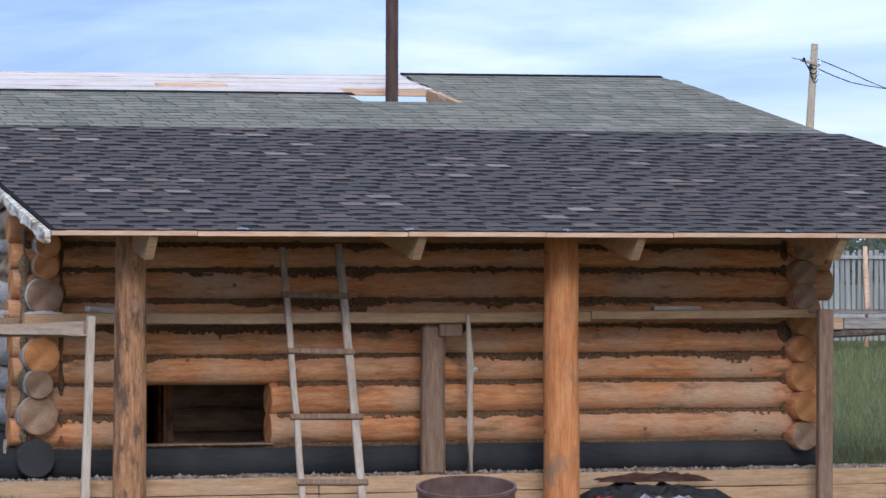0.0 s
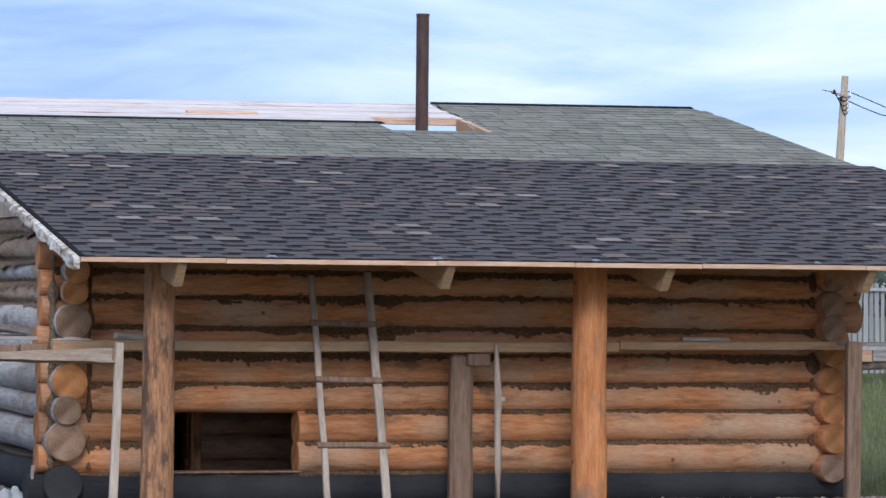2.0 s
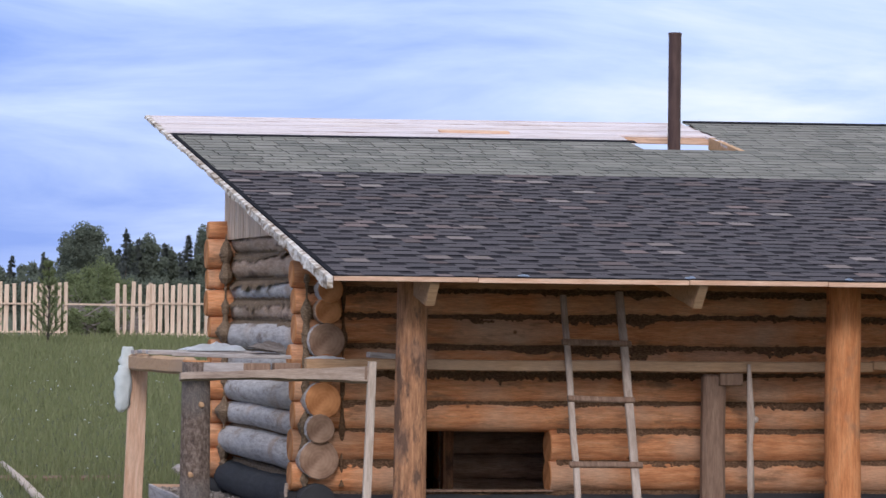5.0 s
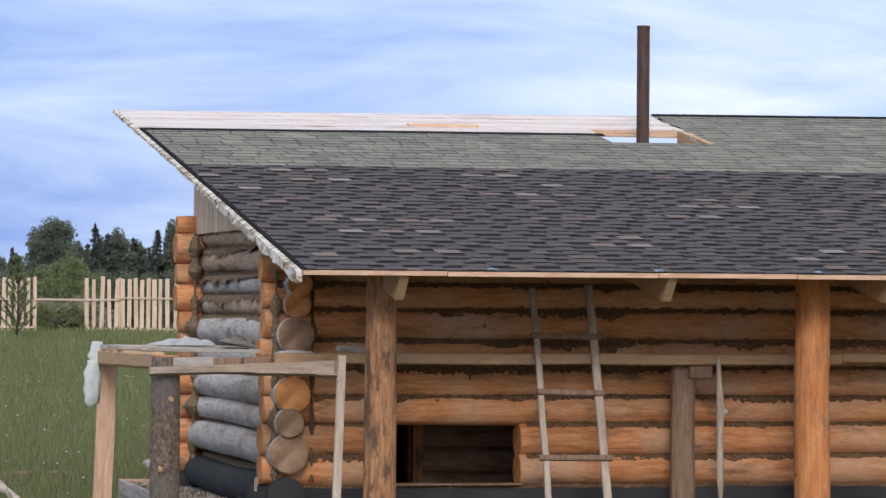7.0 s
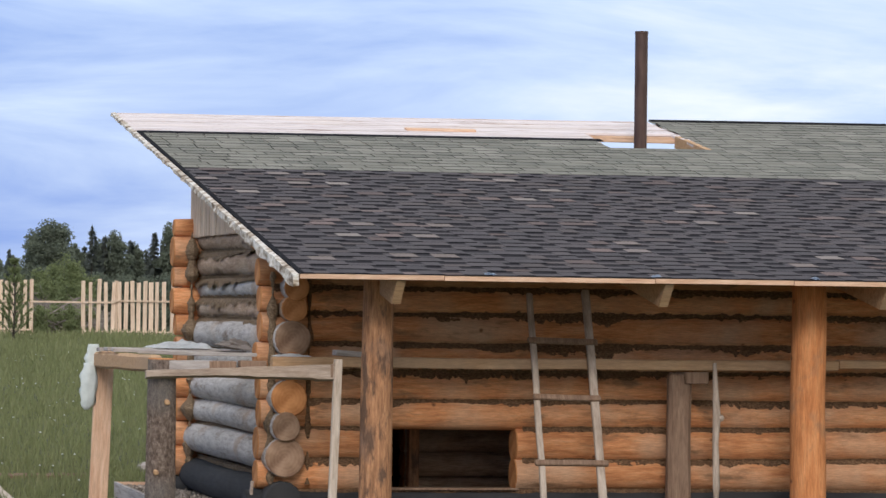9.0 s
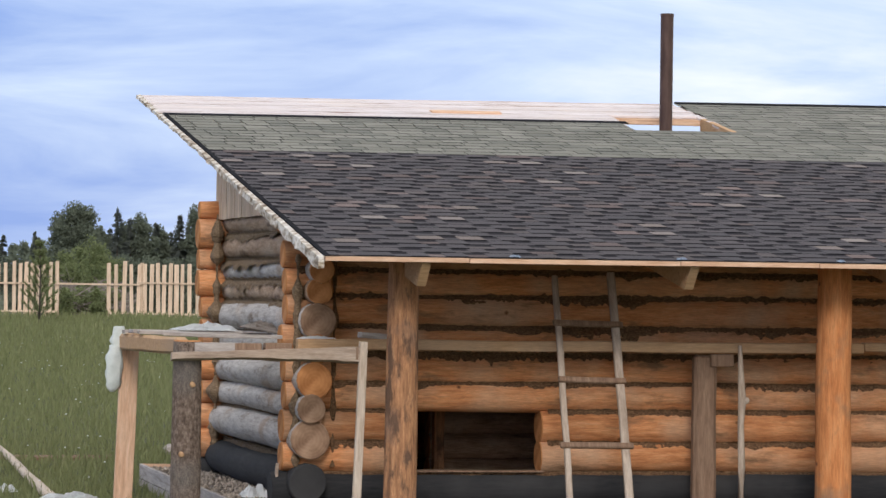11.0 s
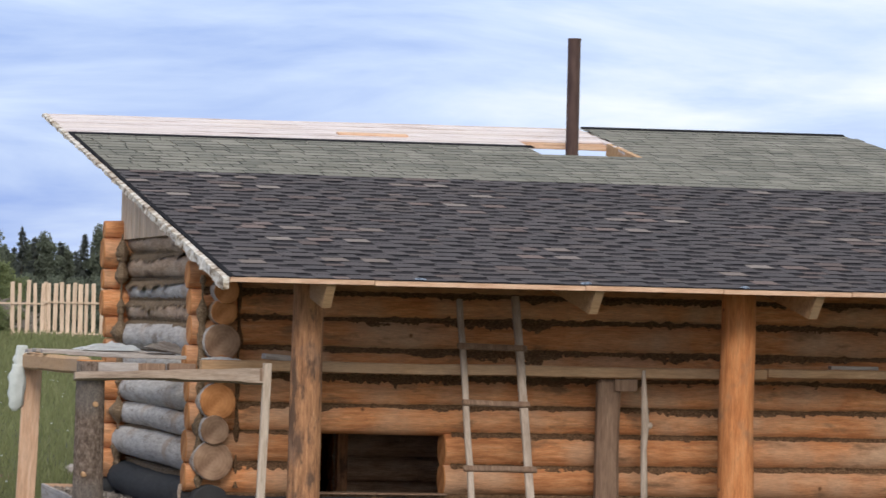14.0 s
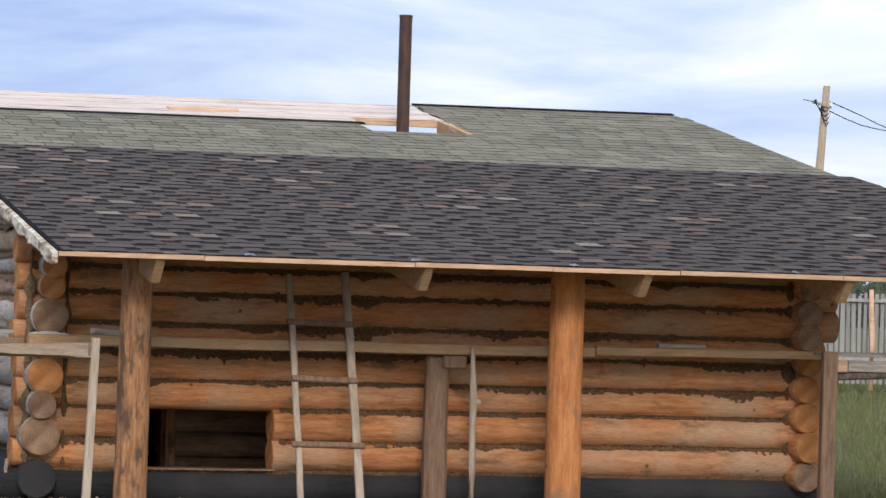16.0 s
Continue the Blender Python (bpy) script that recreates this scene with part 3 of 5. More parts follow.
def side_wall(x, left):
    bm = box(bmesh.new(), (0.06, 4.1, 2.2), Matrix.Translation((x + (0.05 if left else -0.05), 2.1, 1.1)))
    wall = part("wall", bm, TOW if left else MOSS, house, "side wall of weathered grey logs" if left else "")
    turn = Matrix.Translation((x, 0, 0)) @ Matrix.Rotation(radians(-90), 4, "Z")
    zs = [z for z, _ in Z_SIDE] + [2.14, 2.36, 2.52]
    sizes = [d for _, d in Z_SIDE] + [0.25, 0.23]
    for i, (a, b) in enumerate(zip(zs, zs[1:])):
        y0 = 0.05 if i < 7 else 0.3 + (i - 7) * 1.05
        if left:
            joint = (a + b) / 2 if i > 8 else (a + sizes[i] / 2 + b - sizes[i + 1] / 2) / 2
            bm = bmesh.new()
            moss_strip(bm, 4.1 - y0, joint, 0.125, 0.085, seed=50 + i * 3.1, m=turn @ Matrix.Translation((-4.1, 0, 0)), grow=1.06)
            part("moss", bm, TOW, wall)
    for i, (z, d) in enumerate(Z_SIDE + [(2.14, 0.25), (2.36, 0.23)] if left else Z_FAR):
        start = -0.27 + random.uniform(-0.04, 0.03)
        if left and i == 0:
            mats, lab = (TAR, TAR), "black tarred bottom log"
        else:
            # far wall: top three ends take the darker tone as painted eave shade
            mats, lab = ((LOG_BROWN if i in (6, 8, 9) else LOG_GREY) if left else LOG, END_GREY_SHADE if (i in (1, 2, 5) if left else i in (0, 5, 6, 7)) else END), ""
        if i > 7:
            start = 0.25 + (i - 8) * 1.1
        bm = round_log(4.45 - start, d / 2, d / 2 * random.uniform(0.93, 1.0), wob=0.02, rings=44, neck=0.13 if left and i else 0.0)
        lean = -0.075 * max(0.0, 1 - (z - 0.5) / 1.4) if left else 0.0
        part("log", bm, mats, wall, lab, pose(x + lean, start, z, 0, 0, 90))


def back_wall():
    bm = bmesh.new()
    box(bm, (6.6, 0.08, 2.55), Matrix.Translation((3.35, 4.2, 1.28)))
    wall = part("wall", bm, MOSS, house)
    for i, (z0, z1) in enumerate(zip(Z_BACK, Z_BACK[1:])):
        log_between(wall, "log", (-0.22 + random.uniform(-0.03, 0.03), 4.18, 0), z0, z1, 7.05, (TAR, TAR) if i == 0 else (LOG, END))


def gable_boards():
    """Upright boards that close the side between the top log and the roof."""
    gable = part("gable", box(bmesh.new(), (0.04, 2.6, 0.06), Matrix.Translation((-0.02, 2.9, 2.47)), 0.004, 0.003, 4), OLD_BOARD, house, "upright pale boards closing the gable")
    y = 4.34
    while y > 1.0:
        w = random.uniform(0.10, 0.15)
        top = rz(0, y - w) - 0.07
        if top - 2.42 < 0.03:
            break
        part("board", board((w - 0.016, 0.022, top - 2.40), cuts=2), PICKET, gable, "", pose(-0.06 + random.uniform(0, 0.01), y - w / 2, (top + 2.40) / 2, 0, 0, 90))
        y -= w


front_wall()
side_wall(0.06, True)
side_wall(6.63, False)
back_wall()
gable_boards()

def corner_moss(x, y, z0, z1, wx, wy, seed):
    """Shaggy moss stuffed into a corner joint."""
    bm = bmesh.new()
    n, prev = int((z1 - z0) / 0.02), None
    for i in range(n + 1):
        z = z0 + (z1 - z0) * i / n
        k = 0.12 + 1.9 * max(0.0, noise.noise((z * 5.5, seed, 0)) + 0.22) + 0.30 * abs(noise.noise((z * 31, seed, 2)))
        ring = [bm.verts.new((x + wx * k * math.cos(a) * (1 + 0.3 * noise.noise((z * 40, math.cos(a) * 3, seed))), y + wy * k * math.sin(a), z)) for a in (2 * math.pi * j / 8 for j in range(8))]
        if prev:
            for j in range(8):
                bm.faces.new((prev[j], prev[(j + 1) % 8], ring[(j + 1) % 8], ring[j]))
        prev = ring
    part("corner_moss", bm, TOW if x < 0 else MOSS, house, "shaggy moss in the corner joint")


corner_moss(-0.105, -0.135, 0.34, 2.05, 0.046, 0.05, 3.0)
corner_moss(0.20, -0.125, 0.34, 2.05, 0.03, 0.03, 21.0)
corner_moss(-0.10, 3.98, 0.30, 2.45, 0.055, 0.09, 8.0)
corner_moss(-0.075, 0.20, 0.36, 2.0, 0.03, 0.07, 15.0)
corner_moss(6.50, -0.085, 0.3, 2.1, 0.06, 0.055, 12.0)
part("splinter", board((0.022, 0.05, 0.17), 0.004, 0.008, 3), PALE_PLANK, house, "pale torn splinter at the corner", pose(-0.24, -0.06, 0.28, 0, 6, 0))

# rooms: floor, ceiling and a partition that show through the opening
bm = box(bmesh.new(), (6.6, 4.1, 0.06), Matrix.Translation((3.35, 2.1, 0.05)))
part("floor", bm, OLD_POST, house, "rough dark plank floor")
bm = box(bmesh.new(), (6.6, 4.1, 0.06), Matrix.Translation((3.35, 2.1, 2.24)))
part("ceiling", bm, OLD_POST, house)
part("inner_post", board((0.09, 0.09, 2.1)), POST_OLD, house, "squared upright inside", pose(1.38, 1.2, 1.13))
for z in (0.20, 0.42, 0.64, 0.86):
    part("inner_log", round_log(2.9, 0.115, 0.11), (LOG_BROWN, END), house, "", pose(1.4, 1.7, z, 0, 0, 0))

# ---- porch posts and rafters ----
def porch_log_post(x, y, r, mat, label):
    """An upright round post, standing on the ground and carrying the roof."""
    h = rz(x, y) - 0.06 + 0.4
    bm = bmesh.new()
    s = random.uniform(0, 99)
    loops = []
    for i in range(31):
        f = i / 30
        cx, cy = 0.012 * noise.noise((s, f * 3, 0)), 0.012 * noise.noise((s, f * 3, 5))
        rr = r * (1.07 - 0.10 * f)
        loops.append([bm.verts.new((cx + rr * (1 + 0.05 * noise.noise((s + math.cos(a), math.sin(a), f * 4))) * math.cos(a),
                                    cy + rr * (1 + 0.05 * noise.noise((s + math.cos(a), math.sin(a), f * 4 + 7))) * math.sin(a), f * h))
                      for a in (2 * math.pi * j / 20 for j in range(20))])
    for a, b in zip(loops, loops[1:]):
        for j in range(20):
            bm.faces.new((a[j], a[(j + 1) % 20], b[(j + 1) % 20], b[j]))
    bm.faces.new(loops[-1])
    bm.faces.new(loops[0][::-1])
    post = part("porch_post", bm, mat, None, "", Matrix.Translation((x, y, -0.4)), smooth=True)
    tagged(post, label, "post", "porch posts")
    return post


porch_log_post(0.534, -1.2, 0.1242, POST_OLD, "thick round porch post with patches of brown bark")
porch_log_post(4.080, -1.2, 0.1404, POST, "thick peeled orange log post under the eave")

# ---- roof ----
roof = thing("roof", "low single-slope roof of dark and green-grey shingles, boards still bare at its top", "roof", kind="structure")
bm = bmesh.new()
for xa, xb, ya, yb in ((X0, X1, Y0, 3.93), (X0, X1, 3.935, HOLE[2]), (X0, HOLE[0], HOLE[2], Y1 - 0.01), (HOLE[1], X1, HOLE[2], Y1 - 0.01), (HOLE[0], HOLE[1], HOLE[3], Y1 - 0.01)):
    roof_slab(bm, xa, xb, ya, yb, -0.026, 0.014)
deck = part("deck", bm, NEW_BOARD, roof, "bare plank decking")


def roof_board(xa, xb, ya, yb, lift, thick, mat, name="board", nx=10):
    bm = bmesh.new()
    roof_slab(bm, xa, xb, ya, yb, lift, thick, nx, 1)
    s = random.uniform(0, 99)
    for v in bm.verts:
        v.co.z += 0.006 * noise.noise((v.co.x * 1.1, s, 0))
    return part(name, bm, mat, deck)


y = 6.40
while y < Y1 - 0.02:
    w = min(random.uniform(0.14, 0.19), Y1 - y)
    if y + w > HOLE[2] and y < HOLE[3]:
        roof_board(X0 - 0.02, HOLE[0] - random.uniform(0, 0.02), y, y + w - 0.022, 0.0 + random.uniform(-0.004, 0.006), 0.022, DECK_BOARD)
        roof_board(HOLE[1], HOLE[1] + 0.09, y, y + w - 0.022, random.uniform(-0.002, 0.004), 0.022, DECK_BOARD)
    else:
        roof_board(X0 - 0.02, 5.58 + random.uniform(-0.03, 0.0), y, y + w - 0.022, random.uniform(-0.004, 0.006), 0.022, DECK_BOARD)
    y += w
roof_board(2.62, 3.36, 7.08, 7.20, 0.024, 0.022, NEW_BOARD, "loose_board")
# felt under the shingles
bm = bmesh.new()
roof_slab(bm, X0 + 0.01, X1 - 0.01, Y0 + 0.02, 3.928, 0.0, 0.004)
roof_slab(bm, X0 + 0.01, X1 - 0.01, 3.936, HOLE[2] - 0.01, 0.0, 0.004)
part("felt", bm, EDGE, roof, "black roofing felt")
bm = bmesh.new()
roof_slab(bm, HOLE[1] + 0.11, X1 - 0.01, HOLE[2], Y1 - 0.02, 0.0, 0.004)
part("felt", bm, EDGE, roof)
# timber round the chimney hole
part("trimmer", board((HOLE[1] - HOLE[0] + 0.1, 0.04, 0.06)), NEW_BOARD, roof, "raw timber edge of the hole",
     pose((HOLE[0] + HOLE[1]) / 2, HOLE[3] + 0.02, rz(5.1, HOLE[3]) - 0.045))
bm = box(bmesh.new(), (0.06, 1.08, 0.13), None, 0.004, 0.006, 6)
part("trimmer", bm, SCAFFOLD, roof, "", pose(HOLE[1] + 0.03, 6.52, rz(HOLE[1], 6.52) - 0.058, math.degrees(math.atan(0.1757)), 0, 0))

bm = bmesh.new()
roof_slab(bm, X0 - 0.012, X0 + 0.03, Y0 - 0.03, 6.6, 0.016, 0.012, 1, 12)
part("shingle_edge", bm, EDGE, roof, "dark cut edge of the shingles")
# eave batten in lengths, and the smeared gable edge
x = X0
while x < X1:
    l = min(random.uniform(0.6, 1.7), X1 - x)
    bm = bmesh.new()
    roof_slab(bm, x, x + l - 0.006, Y0 - 0.035, Y0 - 0.003, 0.0 + random.uniform(-0.003, 0.003), 0.034, 5, 1)
    part("eave_batten", bm, NEW_BOARD, roof, "pale new eave batten")
    x += l
bm = bmesh.new()
prev = None
for i in range(241):
    f = i / 240
    yy = Y0 - 0.04 + (Y1 - Y0 + 0.03) * f
    lump = noise.noise((f * 26, 0, 0)) + 0.6 * noise.noise((f * 71, 2, 0))
    h = 0.10 - 0.062 * min(1.0, f * 1.7) + (0.022 - 0.010 * f) * lump
    zz = rz(X0, yy) + 0.004 + 0.006 * noise.noise((f * 33, 4, 0))
    o = 0.016 * noise.noise((f * 39, 8, 0)) + 0.01 * noise.noise((f * 97, 5, 0))
    ring = [bm.verts.new(c) for c in ((X0 - 0.008, yy, zz), (X0 - 0.05 - o, yy, zz - 0.01), (X0 - 0.055 + o, yy, zz - h), (X0 - 0.008, yy, zz - h * 0.9))]
    if prev:
        for j in range(4):
            bm.faces.new((prev[j], prev[(j + 1) % 4], ring[(j + 1) % 4], ring[j]))
    else:
        bm.faces.new(ring[::-1])
    prev = ring
bm.faces.new(prev)
part("gable_edge", bm, BARGE, roof, "rough cream gable edge smeared with foam")


def rafter(x):
    """A plank rafter on edge whose sawn end shows under the eave."""
    bm = bmesh.new()
    ya, yb, h, w = Y0 + 0.002, Y1 - 0.12, 0.205, 0.07
    rows = []
    for f in (0, 1):
        yy = ya + (yb - ya) * f
        zt = rz(x, yy) - 0.046
        rows.append([bm.verts.new(c) for c in ((x - w / 2, yy, zt), (x + w / 2, yy, zt), (x + w / 2, yy + (0.17 if f == 0 else 0), zt - h + (0.03 if f == 0 else 0)), (x - w / 2, yy + (0.17 if f == 0 else 0), zt - h + (0.03 if f == 0 else 0)))])
    for j in range(4):
        bm.faces.new((rows[0][j], rows[0][(j + 1) % 4], rows[1][(j + 1) % 4], rows[1][j]))
    bm.faces.new(rows[0][::-1])
    bm.faces.new(rows[1])
    bmesh.ops.recalc_face_normals(bm, faces=bm.faces)
    raf = part("rafter", bm, SCAFFOLD, roof, "plank rafter with a tan sawn end")
    bm = bmesh.new()
    zt = rz(x, ya) - 0.046
    q = [bm.verts.new(c) for c in ((x - w / 2, ya - 0.003, zt), (x + w / 2, ya - 0.003, zt), (x + w / 2, ya + 0.167, zt - h + 0.03), (x - w / 2, ya + 0.167, zt - h + 0.03))]
    bm.faces.new(q)
    back = [bm.verts.new(v.co + Vector((0, 0.0028, 0.0))) for v in q]
    bm.faces.new(back[::-1])
    for j in range(4):
        bm.faces.new((q[j], back[j], back[(j + 1) % 4], q[(j + 1) % 4]))
    bmesh.ops.recalc_face_normals(bm, faces=bm.faces)
    part("rafter_end", bm, SCAFFOLD, raf, "tan sawn end")


for x in (0.55, 2.68, 4.50, 6.24, 8.10):
    rafter(x)

# ---- chimney ----
bm = bmesh.new()
for r, z0, z1 in ((0.066, -0.2, 4.655),):
    loops = [[bm.verts.new((rr * math.cos(2 * math.pi * j / 24), rr * math.sin(2 * math.pi * j / 24), z)) for j in range(24)]
             for rr, z in ((r, z0), (r, z1 - 0.03), (r * 1.05, z1 - 0.025), (r * 1.05, z1), (r * 0.93, z1), (r * 0.93, z1 - 0.5))]
    for a, b in zip(loops, loops[1:]):
        for j in range(24):
            bm.faces.new((a[j], a[(j + 1) % 24], b[(j + 1) % 24], b[j]))
    bm.faces.new(loops[0][::-1])
    bm.faces.new(loops[-1])
chimney = part("chimney_pipe", bm, PIPE, None, "", Matrix.Translation((4.935, 6.42, 0)), smooth=False)
tagged(chimney, "slim dark brown metal chimney pipe rising from the roof hole", "chimney")

# ---- bed of soil and gravel round the house, held by planks ----
bed = thing("plank_bed", "low plank edging round the house filled with gravelly soil", "edging")


def edging(xa, ya, xb, yb, z, h, mat, label=""):
    l = math.hypot(xb - xa, yb - ya)
    part("plank", board((l - 0.006, 0.03, h - 0.006), 0.004, 0.006, 8), mat, bed, label, pose((xa + xb) / 2, (ya + yb) / 2, z - h / 2, 0, 0, math.degrees(math.atan2(yb - ya, xb - xa))))


for xa, xb in ((-0.68, 2.2), (2.2, 5.3), (5.3, 7.9)):
    edging(xa, -0.66, xb, -0.66, 0.062, 0.14, SCAFFOLD, "raw brown plank on edge")
    edging(xa, -0.655, xb, -0.655, -0.078, 0.20, SCAFFOLD)
for ya, yb in ((-0.64, 2.1), (2.1, 4.9)):
    edging(-0.69, ya, -0.65, yb, 0.10, 0.14, OLD_BOARD, "weathered grey plank on edge")
    edging(-0.69, ya, -0.65, yb, -0.042, 0.12, OLD_BOARD)
edging(-0.66, 4.9, -0.1, 4.9, 0.10, 0.14, NEW_BOARD)
edging(7.9, -0.64, 7.9, 0.3, 0.06, 0.13, NEW_BOARD)
verts, faces = [], []
for xa, xb, ya, yb, zz in ((-0.64, 7.87, -0.63, 0.0, 0.03), (-0.63, -0.02, 0.0, 4.85, 0.045)):
    nx, ny, o = int((xb - xa) / 0.05), int((yb - ya) / 0.05), len(verts)
    for j in range(ny + 1):
        for i in range(nx + 1):
            px, py = xa + (xb - xa) * i / nx, ya + (yb - ya) * j / ny
            near = min(1.0, max(0.0, (py + 0.63) / 0.6)) if ya < -0.1 else min(1.0, (px + 0.63) / 0.6)
            verts.append((px, py, zz + 0.02 * near + 0.022 * noise.noise((px * 5, py * 5, 0)) + 0.012 * noise.noise((px * 21, py * 21, 4))))
    for j in range(ny):
        for i in range(nx):
            a = o + j * (nx + 1) + i
            faces.append((a, a + 1, a + nx + 2, a + nx + 1))
soil = new("soil", from_arrays("soil", verts, faces, SOIL))
soil.parent = bed
# pebbles and clods on the soil
rng = np.random.default_rng(5)
verts, faces = [], []
for k in range(2600):
    if k < 1500:
        c = Vector((rng.uniform(-0.6, 7.8), rng.uniform(-0.62, -0.12), 0.05))
    else:
        c = Vector((rng.uniform(-0.6, -0.1), rng.uniform(0, 4.8), 0.07))
    r = rng.uniform(0.006, 0.018) * (2.0 if rng.random() < 0.04 else 1)
    o = len(verts)
    for d in ((1, 0, 0), (-1, 0, 0), (0, 1, 0), (0, -1, 0), (0, 0, 1), (0, 0, -1)):
        verts.append(c + Vector(d) * r * rng.uniform(0.6, 1.3))
    faces += [(o + a, o + b, o + e) for a, b, e in ((0, 2, 4), (2, 1, 4), (1, 3, 4), (3, 0, 4), (2, 0, 5), (1, 2, 5), (3, 1, 5), (0, 3, 5))]
peb = new("gravel", from_arrays("gravel", verts, faces, STONE))
tagged(peb, kind="stuff")
peb.parent = bed

# ---- scaffold along the front ----
scaf = thing("scaffold", "makeshift scaffold of long boards on weathered uprights", "scaffold")
part("beam", board((4.75, 0.10, 0.085), 0.006, 0.006, 18), SCAFFOLD, scaf, "long brown plank", pose(2.20, -0.50, 1.337, 0, -0.15, 0))
part("beam", board((2.16, 0.10, 0.072), 0.006, 0.006, 10), SCAFFOLD, scaf, "second length of brown plank", pose(5.655, -0.50, 1.360, 0, -0.3, 0))
part("offcut", board((0.42, 0.08, 0.03), 0.004, 0.006, 4), OLD_BOARD, scaf, "", pose(5.35, -0.50, 1.413, 0, -0.2, 0))
part("post", board((0.195, 0.12, 1.24), 0.03, 0.008, 8), OLD_POST, scaf, "grey-brown weathered upright", pose(3.235, -0.43, 0.66))
part("block", board((0.20, 0.10, 0.10), 0.006, 0.004, 2), OLD_POST, scaf, "brown timber offcut", pose(3.36, -0.47, 1.235))
part("post", board((0.125, 0.09, 1.74), 0.012, 0.006, 8), OLD_POST, scaf, "", pose(6.47, -1.03, 0.54))
part("pole", tube([(3.507, -0.58, 0.0), (3.515, -0.585, 0.35), (3.500, -0.59, 0.72), (3.510, -0.59, 0.91), (3.495, -0.59, 1.15), (3.486, -0.59, 1.36)],
                  [0.033, 0.031, 0.027, 0.035, 0.025, 0.016], 8), LADDER, scaf, "thin grey crooked pole", smooth=True)
kb = bmesh.new()
bmesh.ops.create_uvsphere(kb, u_segments=8, v_segments=6, radius=0.03)
part("knot", kb, LADDER, scaf, "", pose(3.54, -0.60, 0.91, 0, 30, 0), smooth=True)
off = part("loose_board", board((0.26, 0.10, 0.045), 0.006, 0.006, 4), OLD_BOARD, None, "", pose(0.46, -0.48, 1.402, 0, 4, 8))
tagged(off, "short grey board offcut lying on the scaffold", "board")

# scaffold continuing past the far corner
far_scaf = thing("trestle", "small trestle of weathered planks past the corner of the house", "trestle")
part("plank", board((2.2, 0.22, 0.03), 0.004, 0.008, 8), OLD_BOARD, far_scaf, "", pose(7.55, -0.85, 1.388))
part("plank", board((1.6, 0.04, 0.095), 0.005, 0.006, 8), OLD_BOARD, far_scaf, "pale grey plank on edge", pose(7.50, -0.90, 1.288))
part("block", board((0.09, 0.06, 0.10), 0.005, 0.003, 2), NEW_BOARD, far_scaf, "raw orange block", pose(6.635, -0.91, 1.288))
part("brace", round_log(1.9, 0.034, 0.04), (BARK, END), far_scaf, "thin pole with bark", pose(6.60, -0.87, 1.205, 0, -2, 0))
part("leg", round_log(1.5, 0.05, 0.045), (BARK, END), far_scaf, "", pose(8.1, -0.86, -0.16, 0, -90, 0))

# ---- ladder ----
ladder = thing("ladder", "homemade ladder of thin grey poles with nailed board rungs", "ladder")
LB, LT = (1.815, -1.63, -0.16), (2.012, -0.22, 1.90)
RB, RT = (2.298, -1.63, -0.16), (2.490, -0.20, 1.93)


def rail(a, b, w):
    a, b = Vector(a), Vector(b)
    d = b - a
    m = Matrix.Translation((a + b) / 2) @ d.to_track_quat("Z", "Y").to_matrix().to_4x4()
    part("rail", box(bmesh.new(), (w, 0.05, d.length), None, 0.008, 0.010, 10), LADDER, ladder, "", m)


rail(LB, LT, 0.050)
rail(RB, RT, 0.066)
for z, ext in ((0.07, 0.01), (0.565, 0.04), (1.075, 0.0), (1.52, 0.02)):
    f = (z - LB[2]) / (LT[2] - LB[2])
    g = (z - RB[2]) / (RT[2] - RB[2])
    a, b = Vector(LB).lerp(Vector(LT), f), Vector(RB).lerp(Vector(RT), g)
    l = (b - a).length + 0.085
    m = (a + b) / 2
    part("rung", board((l + ext, 0.035, 0.05), 0.008, 0.006, 5), OLD_POST, ladder, "dark board rung", pose(m.x, m.y - 0.04, m.z, -34, 0.8, 0))

# ---- scaffold at the side ----
side = thing("side_scaffold", "rough scaffold of a bark post, planks and stakes", "scaffold")
part("bark_post", round_log(1.55, 0.122, 0.110, wob=0.015), (BARK, END), side, "thick post with its bark on", pose(-1.115, -0.92, -0.2, 0, -90, 0))
for z, dy in ((0.48, -0.125), (1.02, -0.12)):
    kb = bmesh.new()
    bmesh.ops.create_uvsphere(kb, u_segments=9, v_segments=6, radius=0.024)
    for v in kb.verts:
        v.co.y *= 0.5
        v.co *= 1 + 0.4 * noise.noise(v.co * 40)
    part("cut_knot", kb, SCAFFOLD, side, "pale cut branch stub", pose(-1.17 + (0.08 if z > 1 else 0), -0.92 + dy, z), smooth=True)
bm = bmesh.new()
n = 24
prev = None
for i in range(n + 1):
    f = i / n
    px = -1.268 + 1.475 * f
    top = 1.266 + 0.060 * f + 0.006 * noise.noise((f * 6, 0, 0))
    low = 1.218 + 0.010 * math.sin(f * 5) + 0.016 * f + 0.008 * noise.noise((f * 9, 3, 0)) - (0.012 if f > 0.9 else 0)
    ring = [bm.verts.new(c) for c in ((px, -1.125, low), (px, -1.125, top), (px, -1.06, top), (px, -1.06, low - 0.02))]
    if prev:
        for j in range(4):
            bm.faces.new((prev[j], prev[(j + 1) % 4], ring[(j + 1) % 4], ring[j]))
    else:
        bm.faces.new(ring[::-1])
    prev = ring
bm.faces.new(prev)
bmesh.ops.recalc_face_normals(bm, faces=bm.faces)
part("plank", bm, PALE_PLANK, side, "split pale plank with a waney lower edge")
part("plank_end", board((0.02, 0.068, 0.10), 0.002, 0.002, 1), OLD_POST, side, "dark sawn end", pose(0.188, -1.094, 1.275))
